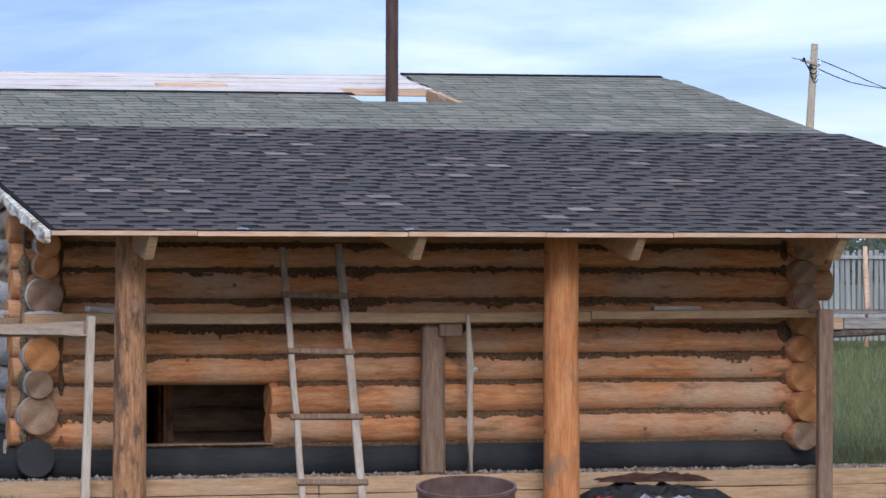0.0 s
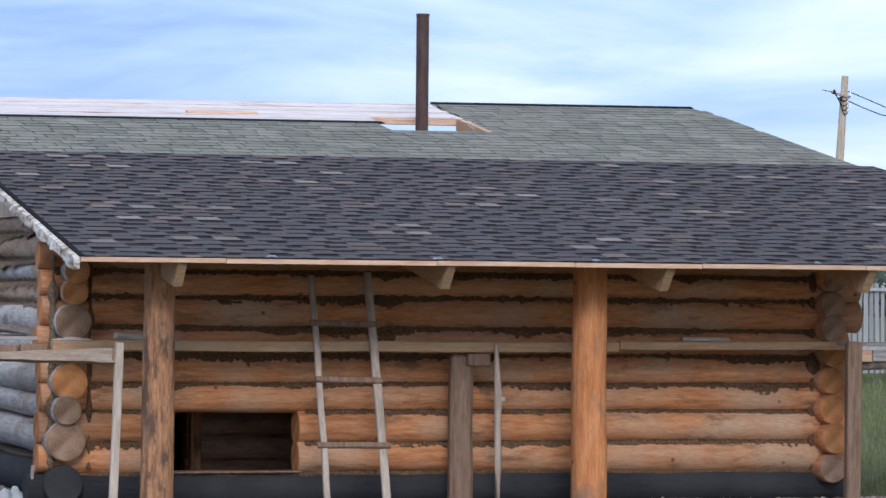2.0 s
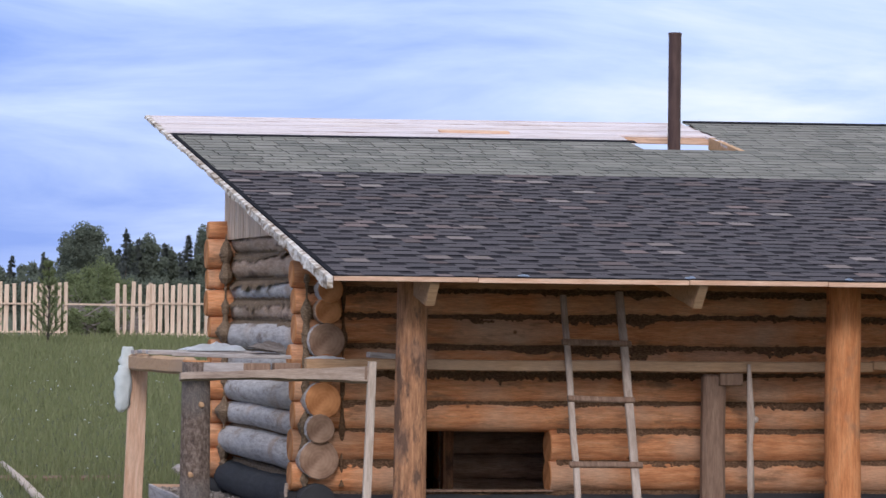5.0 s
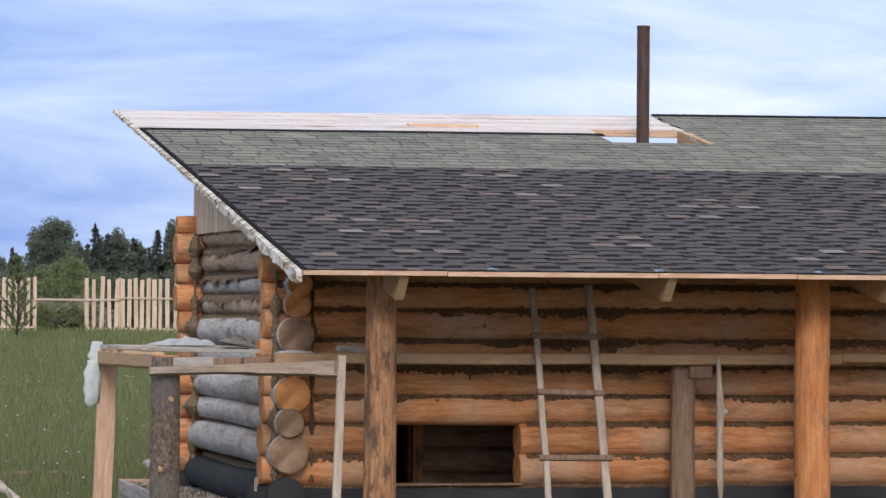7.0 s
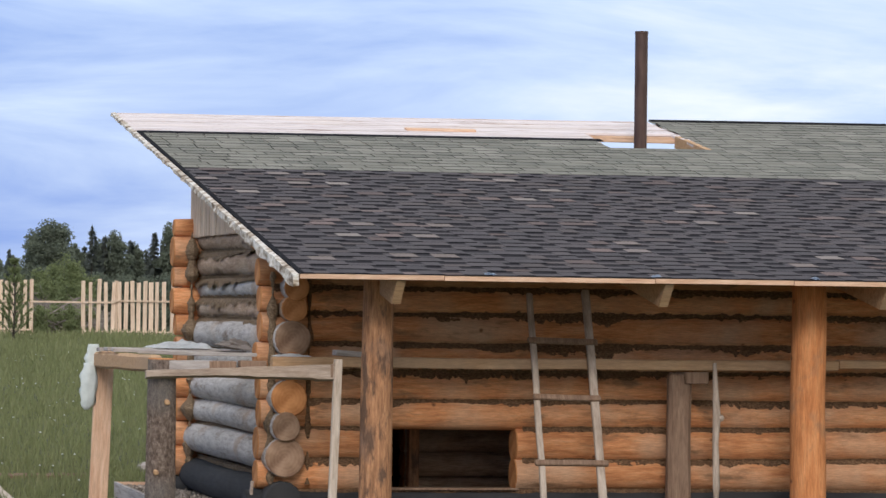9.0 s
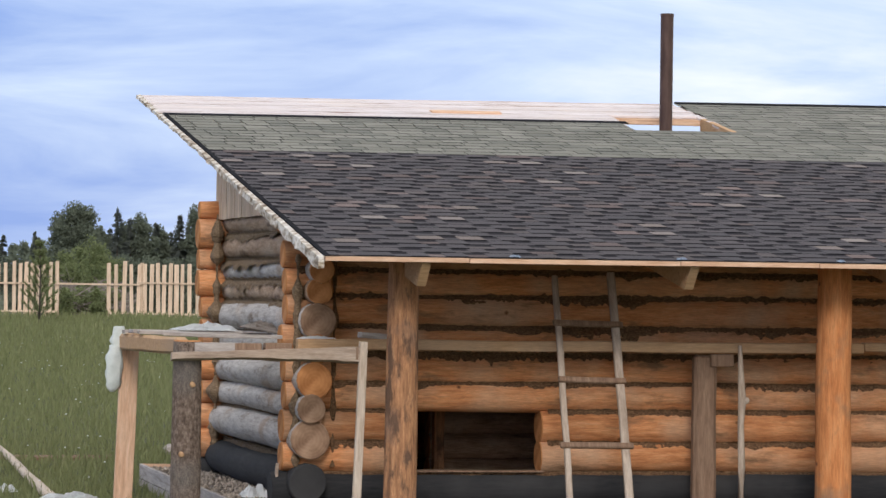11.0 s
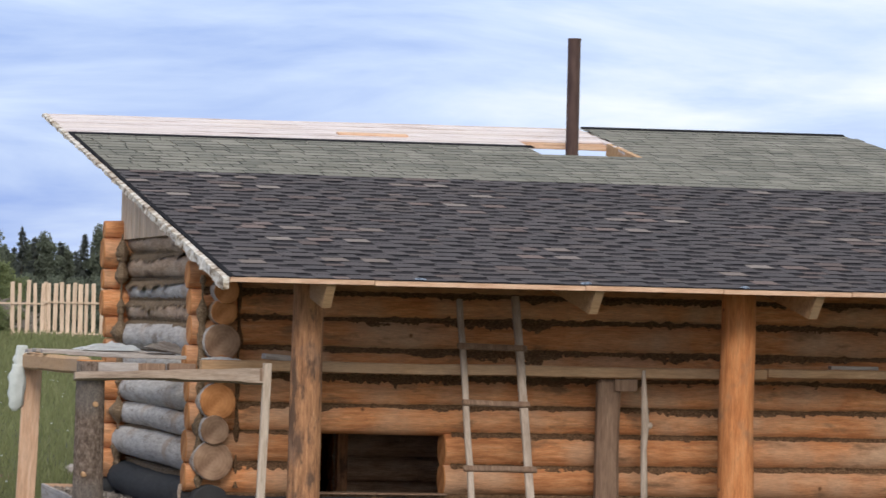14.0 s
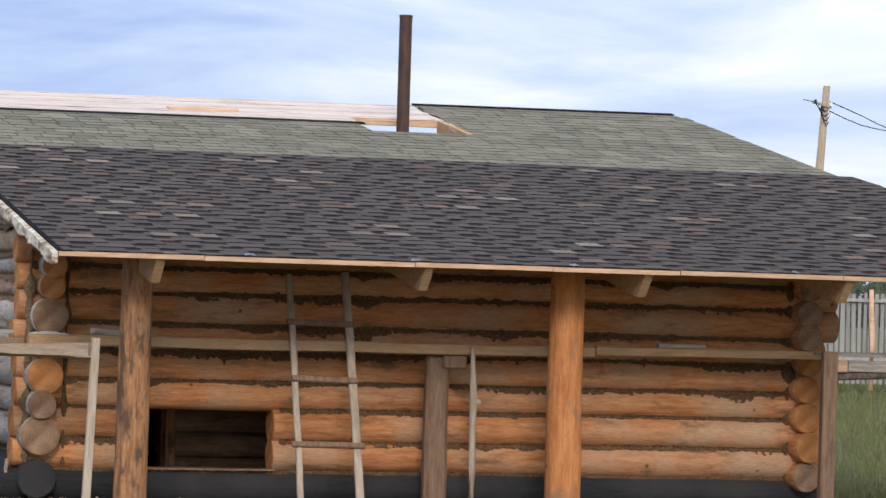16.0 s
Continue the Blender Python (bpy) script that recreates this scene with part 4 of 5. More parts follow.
part("stake", board((0.066, 0.045, 1.54), 0.005, 0.008, 8), STAKE, side, "thin pale upright stake", pose(0.222, -1.09, 0.60, 0, 1.5, 0))
part("board_post", board((1.56, 0.05, 0.158), 0.004, 0.004, 6), NEW_BOARD, side, "raw pine board standing on end", pose(-1.203, 1.9, 0.59, 0, 91.8, 0))
bm = box(bmesh.new(), (0.11, 2.62, 0.135), None, 0.02, 0.008, 8)
part("beam", bm, SCAFFOLD, side, "squared brown timber", pose(-1.185, 0.555, 1.305, -0.3, 0, 2.0))
part("board", board((1.00, 0.24, 0.03), 0.004, 0.010, 6), OLD_BOARD, side, "weathered grey board", pose(-0.78, 1.55, 1.392, 0, 0, -2))
part("board", board((1.05, 0.20, 0.03), 0.004, 0.010, 6), OLD_BOARD, side, "", pose(-0.75, 1.2, 1.392, 0, 0.5, 3))
part("board", board((1.10, 0.22, 0.03), 0.004, 0.010, 6), OLD_BOARD, side, "", pose(-0.72, 0.75, 1.390, 0, 0.5, -4))
part("board", board((0.95, 0.22, 0.03), 0.004, 0.010, 6), OLD_BOARD, side, "", pose(-0.72, -0.2, 1.388, 0, 1.0, -9))
part("board", board((0.34, 0.12, 0.09), 0.004, 0.006, 3), OLD_BOARD, side, "", pose(-0.90, -0.98, 1.298, 0, 0, -3))
part("block", board((0.215, 0.10, 0.085), 0.005, 0.004, 2), OLD_POST, side, "brown timber offcut", pose(-0.66, -1.0, 1.302))
part("block", board((0.21, 0.10, 0.085), 0.005, 0.004, 2), OLD_POST, side, "", pose(-0.42, -1.0, 1.304, 0, 0, 2))


def crumple(w, d, h, seed, n=16, folds=3.6):
    """A crumpled sheet lying or hanging, with a thin edge."""
    bm = bmesh.new()
    g = [[None] * (n + 1) for _ in range(n + 1)]
    for j in range(n + 1):
        for i in range(n + 1):
            u, v = i / n - 0.5, j / n - 0.5
            r = 1 + 0.35 * noise.noise((u * 3 + seed, v * 3, 1))
            k = 0.35 + 0.6 * abs(noise.noise((u * folds + seed, v * folds, 0))) + 0.3 * abs(noise.noise((u * folds * 2.3, v * folds * 2.3 + seed, 5)))
            edge = max(0.0, 1 - (2 * max(abs(u), abs(v))) ** 3)
            g[j][i] = bm.verts.new((u * w * r, v * d * r, h * k * (0.05 + 0.95 * edge)))
    for j in range(n):
        for i in range(n):
            bm.faces.new((g[j][i], g[j][i + 1], g[j + 1][i + 1], g[j + 1][i]))
    geom = bmesh.ops.solidify(bm, geom=bm.faces[:], thickness=0.004)
    return bm


def litter(name, w, d, h, at, seed, mat, label, category, turn=(0, 0, 0)):
    ob = part(name, crumple(w, d, h, seed), mat, None, "", pose(*at, *turn))
    return tagged(ob, label, category)


litter("plastic_sheet", 0.5, 0.3, 0.09, (-0.66, 1.15, 1.41), 3.3, PLASTIC, "crumpled white plastic sheet on the scaffold boards", "plastic sheet")
litter("plastic_sheet", 0.34, 0.2, 0.10, (-0.28, 0.55, 1.42), 9.1, OLD_BOARD, "grey folded sheet on the scaffold boards", "plastic sheet", (0, 10, 0))
litter("plastic_wrap", 0.30, 0.08, 0.03, (-0.02, -0.50, 1.375), 5.7, PLASTIC, "scrap of plastic film on the scaffold board", "plastic film")


def hanging_bag(at, w, h, seed, lean):
    """A limp empty bag hanging by its top: narrow above, full and rounded below."""
    bm = bmesh.new()
    loops = []
    for i in range(15):
        f = i / 14
        r = w / 2 * (0.45 + 0.75 * math.sin(math.pi * min(1.0, 0.12 + f * 0.80)) ** 0.8) * (1 if f < 0.9 else 1 - (f - 0.9) * 6)
        loops.append([bm.verts.new((lean * f * f * h + r * math.cos(a) * (1 + 0.45 * noise.noise((math.cos(a) * 1.6 + seed, math.sin(a) * 1.6, f * 5))),
                                    0.45 * r * math.sin(a) * (1 + 0.5 * noise.noise((math.cos(a) * 2.5 + seed, math.sin(a) * 2.5, f * 2))), -f * h)) for a in (2 * math.pi * j / 18 for j in range(18))])
    for a, b in zip(loops, loops[1:]):
        for j in range(18):
            bm.faces.new((a[j], b[j], b[(j + 1) % 18], a[(j + 1) % 18]))
    bm.faces.new(loops[0])
    bm.faces.new(loops[-1][::-1])
    bmesh.ops.recalc_face_normals(bm, faces=bm.faces)
    ob = part("plastic_bag", bm, BAG, None, "", pose(*at), smooth=True)
    tagged(ob, "limp white plastic bag hanging on the upright board", "bag")


hanging_bag((-1.285, 1.85, 1.43), 0.10, 0.24, 4.0, -0.12)
hanging_bag((-1.315, 1.84, 1.27), 0.125, 0.40, 9.0, -0.06)
for k, (x, y) in enumerate(((1.24, 4), (2.57, 9), (3.87, 14), (5.75, 19))):
    litter("film_scrap", 0.09, 0.05, 0.025, (x, -1.93, rz(x, -1.93) + 0.010), y, BLUE, "bluish scrap of plastic film on the eave", "plastic film", (10, 0, 20 * k))

# ---- litter on the ground ----
for k, (x, y, w) in enumerate(((-1.52, 1.15, 0.30), (-1.60, 0.95, 0.26), (-1.86, 1.3, 0.22), (-1.98, 1.05, 0.24), (-1.78, 0.9, 0.2), (-1.05, 0.55, 0.3))):
    litter("plastic_scrap", w, w * 0.8, 0.17, (x, y, ground_z(x, y) + 0.02), 20 + k * 3.7, PLASTIC, "crumpled white plastic scrap lying in the grass", "plastic scrap", (0, 0, 40 * k))
for k, (x, y) in enumerate(((-2.05, 5.4), (-2.03, 3.6), (7.6, 0.95))):
    litter("plastic_scrap", 0.16, 0.14, 0.12, (x, y, ground_z(x, y) + 0.02), 60 + k * 3.7, PLASTIC, "small white plastic scrap lying in the grass", "plastic scrap")
litter("plastic_scrap", 0.26, 0.22, 0.14, (-0.36, 0.25, 0.07), 81.0, PLASTIC, "white plastic scrap on the gravel by the wall", "plastic scrap")
pole = part("peeled_pole", tube([(-1.52, 10.4, 0.03), (-1.58, 8.0, 0.0), (-1.67, 5.5, -0.04), (-1.76, 3.0, -0.06), (-1.83, 1.2, -0.07)], [0.035, 0.04, 0.045, 0.05, 0.055], 9), STAKE, smooth=True)
tagged(pole, "long pale peeled pole lying in the grass", "pole")
wrap = litter("plastic_film", 0.55, 0.3, 0.12, (-1.72, 1.5, -0.05), 33.0, PLASTIC, "twisted white plastic film by the pole", "plastic film", (0, 0, 25))
lying = part("old_plank", board((1.4, 0.14, 0.05), 0.004, 0.008, 6), OLD_POST, None, "", pose(-1.15, 8.5, ground_z(-1.15, 8.5) + 0.015, 8, 0, 2))
tagged(lying, "grey old plank lying in the grass", "plank")
for k, (x, y) in enumerate(((0.30, 9.2), (0.52, 9.3))):
    rock = bmesh.new()
    bmesh.ops.create_icosphere(rock, subdivisions=2, radius=0.13)
    for v in rock.verts:
        v.co *= 1 + 0.35 * noise.noise(v.co * 7 + Vector((k * 9, 0, 0)))
        v.co.z *= 0.6
    ob = part("stone", rock, OLD_BOARD, None, "", pose(x, y, ground_z(x, y) + 0.06))
    tagged(ob, "grey stone lying in the grass behind the bed", "stone")

# ---- rusty drum and rubbish by the post ----
drum = thing("steel_drum", "open rusty steel drum leaning in front of the porch", "drum", (1.72, -6.0, -0.16))
bm = bmesh.new()
R = 0.318
prof = [(R, 0.0), (R, 0.2), (R * 1.025, 0.215), (R, 0.23), (R, 0.47), (R * 1.03, 0.475), (R * 1.03, 0.50), (R * 0.975, 0.50), (R * 0.975, 0.02)]
loops = [[bm.verts.new((r * math.cos(2 * math.pi * j / 40), r * math.sin(2 * math.pi * j / 40), z)) for j in range(40)] for r, z in prof]
for a, b in zip(loops, loops[1:]):
    for j in range(40):
        bm.faces.new((a[j], a[(j + 1) % 40], b[(j + 1) % 40], b[j]))
bm.faces.new(loops[0][::-1])
bm.faces.new(loops[-1])
part("shell", bm, RUST, drum, "", pose(0, 0, 0, 8.0, -3.0, 0))
for k, (w, d, h, at, mat, lab) in enumerate((
        (1.38, 0.5, 0.44, (4.93, -1.1, -0.27), TARP, "dark rubbery sheet heaped by the porch"),
        (0.95, 0.35, 0.10, (5.0, -0.98, 0.0), RUST, "brown sheet folded over the heap"),
        (0.34, 0.3, 0.24, (4.36, -1.4, -0.27), RED, "crumpled red printed packaging"),
        (1.0, 0.35, 0.26, (4.92, -1.45, -0.27), MAUVE, "crumpled white and mauve packaging"))):
    litter(("tarpaulin", "tarpaulin", "packaging", "packaging")[k], w, d, h, at, 100 + k * 11.3, mat, lab, "tarpaulin" if k < 2 else "packaging")

# ---- fences ----
fence = thing("picket_fence", "rough fence of fresh pale pickets across the meadow", "fence")


def fence_xy(u):
    """u metres along the fence from its gap's left side."""
    return 5.67 + u * 0.9915, 67.37 - u * 0.130


PK = [mesh_of("picket", box(bmesh.new(), (w, 0.03, 1.0), None, 0.006, 0.006, 3), PICKET) for w in (0.10, 0.115, 0.13)]
u = -8.0
while u < 5.6:
    if not 0.05 < u < 1.42:
        x, y = fence_xy(u)
        h = 1.5 + random.uniform(-0.05, 0.06) - (0.04 if u < 0 else 0)
        ob = new("picket", random.choice(PK))
        ob.parent = fence
        ob.matrix_basis = Matrix.Translation((x, y, 0.93 + h / 2)) @ Euler((0, radians(random.uniform(-1.6, 1.6)), radians(-7.5))).to_matrix().to_4x4() @ Matrix.Diagonal((1, 1, h, 1))
    u += random.choice((0.165, 0.18, 0.2, 0.23))
for ua, ub, z in ((-8.0, 2.3, 1.83), (2.2, 5.6, 1.88), (-8, 0.0, 1.05), (1.42, 5.6, 1.02)):
    (xa, ya), (xb, yb) = fence_xy(ua), fence_xy(ub)
    part("rail", board((ub - ua, 0.04, 0.05), 0.004, 0.015, 8), PICKET, fence, "", pose((xa + xb) / 2, (ya + yb) / 2 - 0.05, z, 0, 0, -7.47))
for uu in (-5.2, -2.6, 0.0, 2.35, 4.9):
    x, y = fence_xy(uu)
    part("post", board((0.10, 0.10, 1.7), 0.01, 0.01, 4), PICKET, fence, "", pose(x, y + 0.08, 1.6))

grey = thing("grey_fence", "close fence of weathered grey boards with one raw post", "fence")
GP = [mesh_of("picket", box(bmesh.new(), (w, 0.025, 1.0), None, 0.005, 0.005, 3), GREY_PICKET) for w in (0.06, 0.07, 0.08)]
for k in range(60):
    u = -0.6 + k * 0.098
    x, y = 19.34 + u * 0.912, 27.77 - u * 0.409
    h = 1.60 + random.uniform(-0.06, 0.05)
    ob = new("picket", random.choice(GP))
    ob.parent = grey
    ob.matrix_basis = Matrix.Translation((x, y, 0.46 + h / 2)) @ Euler((0, radians(random.uniform(-1.5, 1.5)), radians(-24))).to_matrix().to_4x4() @ Matrix.Diagonal((1, 1, h, 1))
for z in (1.93, 0.9):
    part("rail", board((6.0, 0.04, 0.06), 0.004, 0.012, 6), GREY_PICKET, grey, "", pose(19.34 + 2.4 * 0.912, 27.77 - 2.4 * 0.409 - 0.05, z, 0, 0, -24))
part("post", tube([(19.93, 27.38, 0.35), (19.95, 27.38, 1.1), (19.92, 27.38, 1.6), (19.90, 27.38, 2.12)], [0.05, 0.045, 0.05, 0.04], 8), NEW_BOARD, grey, "raw crooked post", smooth=True)

# ---- utility pole ----
upole = thing("utility_pole", "weathered wooden utility pole with insulators and wires", "utility pole", (25.2, 41.6, 0.3))
shaft = part("shaft", tube([(-0.36, 0, 0), (-0.19, 0, 3.0), (0.02, 0, 6.36)], [0.13, 0.105, 0.075], 12), UPOLE, upole, "", smooth=True)
part("stub", tube([(-0.55, 0.1, 0), (-0.22, 0.08, 4.5)], [0.09, 0.07], 10), UPOLE, upole, "", smooth=True)
part("crossarm", board((0.46, 0.05, 0.05)), UPOLE, upole, "", pose(-0.12, -0.08, 5.94, 0, 14, 0))
for dx, z in ((-0.28, 6.00), (-0.12, 5.86), (0.10, 5.96), (0.10, 5.72)):
    ib = bmesh.new()
    bmesh.ops.create_cone(ib, segments=10, radius1=0.045, radius2=0.025, depth=0.09, cap_ends=True)
    part("insulator", ib, PLASTIC if dx > 0 else WIRE, shaft, "", pose(dx, -0.10, z))


def sag(a, b, drop, n=14):
    a, b = Vector(a), Vector(b)
    return [tuple(a.lerp(b, i / n) - Vector((0, 0, drop * 4 * (i / n) * (1 - i / n)))) for i in range(n + 1)]


part("wire", tube([(0.08, -0.05, 6.02), (1.2, 1.64, 6.0), (2.46, 3.48, 5.96), (3.78, 5.41, 5.9), (5.24, 7.49, 5.85), (8.52, 12.02, 5.78)], 0.012, 5), WIRE, upole, "dark wire")
part("wire", tube([(0.08, -0.05, 5.81), (1.2, 1.63, 5.77), (2.46, 3.48, 5.74), (3.78, 5.41, 5.78), (5.24, 7.49, 5.84), (8.52, 12.02, 6.0)], 0.012, 5), WIRE, upole, "dark wire")
for k in range(4):
    part("wire", tube(sag((-0.28 + 0.05 * k, -0.1, 5.98 - 0.05 * k), (0.05, -0.1, 5.85 - 0.09 * k), 0.10 + 0.03 * k, 8), 0.010, 5), WIRE, upole)
part("wire", tube(sag((-0.28, -0.1, 6.0), (-0.55, -0.05, 6.04), 0.01, 3), 0.009, 5), WIRE, upole)


# ---- trees ----
def leaf_cloud(centres, radii, count, size, seed, droop=0.0):
    """Many small leaf shapes spread through uneven clumps."""
    r = np.random.default_rng(seed)
    cs, rs = np.array(centres, float), np.array(radii, float)
    w = rs[:, 0] * rs[:, 2]
    pick = r.choice(len(cs), count, p=w / w.sum())
    d = r.normal(size=(count, 3))
    d /= np.linalg.norm(d, axis=1, keepdims=True)
    p = cs[pick] + d * rs[pick] * r.uniform(0.3, 1.08, (count, 1))
    a, b = r.normal(size=(count, 3)), r.normal(size=(count, 3))
    a /= np.linalg.norm(a, axis=1, keepdims=True)
    b -= a * (a * b).sum(1, keepdims=True)
    b /= np.linalg.norm(b, axis=1, keepdims=True)
    s = size * r.uniform(0.5, 1.4, (count, 1))
    v = np.stack([p - a * s, p + b * s * 0.5, p + a * s, p - b * s * 0.5], 1).reshape(-1, 3)
    return v.tolist(), np.arange(count * 4).reshape(-1, 4).tolist()


def broadleaf(x, y, h, w, seed, label, count=1800, size=0.20, mat=None, name="tree", low=0.12):
    z = ground_z(x, y)
    tree = thing(name, label, "tree" if name == "tree" else "bush", (x, y, z), "trees beyond the fence" if name == "tree" else "bushes beyond the fence")
    r = random.Random(seed)
    pts = [(0.06 * h * math.sin(i), 0, h * 0.8 * i / 5) for i in range(6)]
    trunk = part("trunk", tube(pts, [0.014 * h * (1 - 0.15 * i) for i in range(6)], 7), TRUNK, tree, smooth=True)
    cs, rs = [], []
    for k in range(26):
        f = r.uniform(low, 0.9)
        a, d = r.uniform(0, 6.28), r.uniform(0.1, 1.0) * w * 0.42 * math.sin(math.pi * min(0.97, (f + 0.16) * 0.82))
        c = (d * math.cos(a), d * math.sin(a), h * f)
        cs.append(c)
        q = r.uniform(0.13, 0.21) * w
        rs.append((q, q, q * r.uniform(0.6, 0.95)))
        if k < 6:
            part("limb", tube([(0, 0, h * f * 0.55), (c[0] * 0.6, c[1] * 0.6, h * f * 0.85), c], [0.010 * h, 0.007 * h, 0.003 * h], 5), TRUNK, trunk)
    for k in range(9):
        f = low + (0.9 - low) * k / 8
        q = w * 0.30 * math.sin(math.pi * min(0.95, 0.22 + f * 0.68)) ** 0.7
        cs.append((0.06 * w * math.sin(k * 2.1), 0.06 * w * math.cos(k * 1.7), h * f))
        rs.append((q, q, h * 0.13))
    me = from_arrays("crown", *leaf_cloud(cs, rs, count, size, seed), mat or LEAF)
    ob = new("crown", me)
    ob.parent = tree
    return tree


def spruce(x, y, h, seed, label, count=1500, mat=None, size=0.30, name="spruce", spread=0.17):
    z = ground_z(x, y)
    tree = thing(name, label, "tree", (x, y, z), "trees beyond the fence")
    part("trunk", tube([(0, 0, 0), (0, 0, h * 0.5), (0, 0, h * 0.97)], [0.02 * h, 0.012 * h, 0.002 * h], 7), TRUNK, tree, smooth=True)
    r = np.random.default_rng(seed)
    verts, faces = [], []
    tiers = int(9 + h * 1.2)
    for t in range(tiers):
        f = t / tiers
        zz = h * (0.08 + 0.9 * f)
        reach = h * spread * (1 - f) ** 0.9 * r.uniform(0.7, 1.2) + 0.02 * h
        for b in range(7):
            a = r.uniform(0, 6.28)
            rr = reach * r.uniform(0.65, 1.15)
            for q in range(max(2, count // (tiers * 7))):
                s = r.uniform(0.1, 1.0)
                p = np.array([math.cos(a) * rr * s, math.sin(a) * rr * s, zz - 0.25 * rr * s + r.normal() * 0.04 * h * 0.3])
                d = np.array([math.cos(a + r.normal() * 0.5), math.sin(a + r.normal() * 0.5), -0.35])
                n = np.cross(d, (0, 0, 1)) * r.uniform(0.25, 0.5)
                k = size * r.uniform(0.5, 1.2) * (1 - 0.5 * f)
                o = len(verts)
                verts += [p - d * k * 0.6, p + n * k, p + d * k, p - n * k + np.array([0, 0, -0.2 * k])]
                faces.append((o, o + 1, o + 2, o + 3))
    ob = new("crown", from_arrays("crown", verts, faces, mat or NEEDLE))
    ob.parent = tree
    return tree


def ray_xy(px, dist):
    """A place dist metres from the viewpoint, px metres across at 100 m, counted from the fence's gap."""
    a = math.atan2(67.37 - EYE[1], 5.67 - EYE[0]) - math.atan(px / 100.0)
    return EYE[0] + dist * math.cos(a), EYE[1] + dist * math.sin(a)


BIG = "round leafy tree at the edge of the wood"
broadleaf(*ray_xy(0.55, 300), 8.1, 5.6, 1, BIG, 26000, 0.13)
broadleaf(*ray_xy(0.05, 302), 7.3, 3.6, 2, BIG, 13000, 0.13)
broadleaf(*ray_xy(2.45, 298), 7.2, 3.4, 4, BIG, 14000, 0.13)
broadleaf(*ray_xy(2.0, 305), 6.6, 3.2, 5, BIG, 12000, 0.13)
broadleaf(*ray_xy(3.0, 303), 6.3, 3.0, 6, BIG, 12000, 0.13)
broadleaf(*ray_xy(4.05, 300), 8.0, 3.4, 7, BIG, 14000, 0.13)
broadleaf(*ray_xy(1.25, 306), 6.2, 2.8, 8, BIG, 11000, 0.13)
SPR = "dark pointed spruce in the wood"
for k, (u, h) in enumerate(((1.72, 8.1), (2.12, 7.2), (3.55, 7.6), (2.85, 6.9), (4.4, 7.4), (-0.65, 6.0), (1.5, 6.4), (3.3, 6.2), (3.8, 6.8), (5.0, 7.2), (-1.6, 5.8))):
    spruce(*ray_xy(u, 296 + 2 * k), h, 40 + k, SPR, 5200, size=0.30)
# the far wood, one mass of trees
verts, faces = [], []
r = np.random.default_rng(77)
for k in range(90):
    u = r.uniform(-9, 9)
    x, y = ray_xy(u, r.uniform(310, 360))
    h = r.uniform(4.6, 6.0)
    z = ground_z(x, y)
    cs = [(x + r.normal() * 0.5, y + r.normal() * 0.5, z + h * f) for f in (0.2, 0.4, 0.6, 0.8)]
    rs = [(1.5, 1.5, 1.1), (1.4, 1.4, 1.0), (1.0, 1.0, 0.9), (0.5, 0.5, 0.8)]
    v, f = leaf_cloud(cs, rs, 2200, 0.22, 300 + k)
    o = len(verts)
    verts += v
    faces += [tuple(i + o for i in q) for q in f]
for k in range(60):
    x, y = ray_xy(30 + r.uniform(-9, 9), r.uniform(150, 190))
    z = ground_z(x, y)
    v, f = leaf_cloud([(x, y, z + q) for q in (0.5, 1.2, 2.0)], [(1.3, 1.3, 0.9)] * 3, 220, 0.22, 500 + k)
    o = len(verts)
    verts += v
    faces += [tuple(i + o for i in q) for q in f]
wood = new("far_wood", from_arrays("far_wood", verts, faces, LEAF))
tagged(wood, "dark green wood along the far side of the meadow", "wood", kind="stuff")
BUSH = "loose green bush growing behind the fence"
for k, (u, d, h, w) in enumerate(((1.05, 112, 2.5, 1.7), (0.75, 116, 2.3, 1.6), (0.3, 118, 2.1, 1.8), (1.5, 114, 1.9, 1.5), (-0.4, 118, 1.9, 1.8), (2.0, 120, 2.0, 1.7), (2.7, 120, 1.9, 1.8), (3.4, 120, 1.9, 1.8), (-1.2, 118, 2.0, 1.9), (4.1, 118, 2.0, 1.8))):
    broadleaf(*ray_xy(u, d), h, w, 200 + k, BUSH, 4000, 0.05, PINE if k < 5 else LEAF, "bush", 0.05)


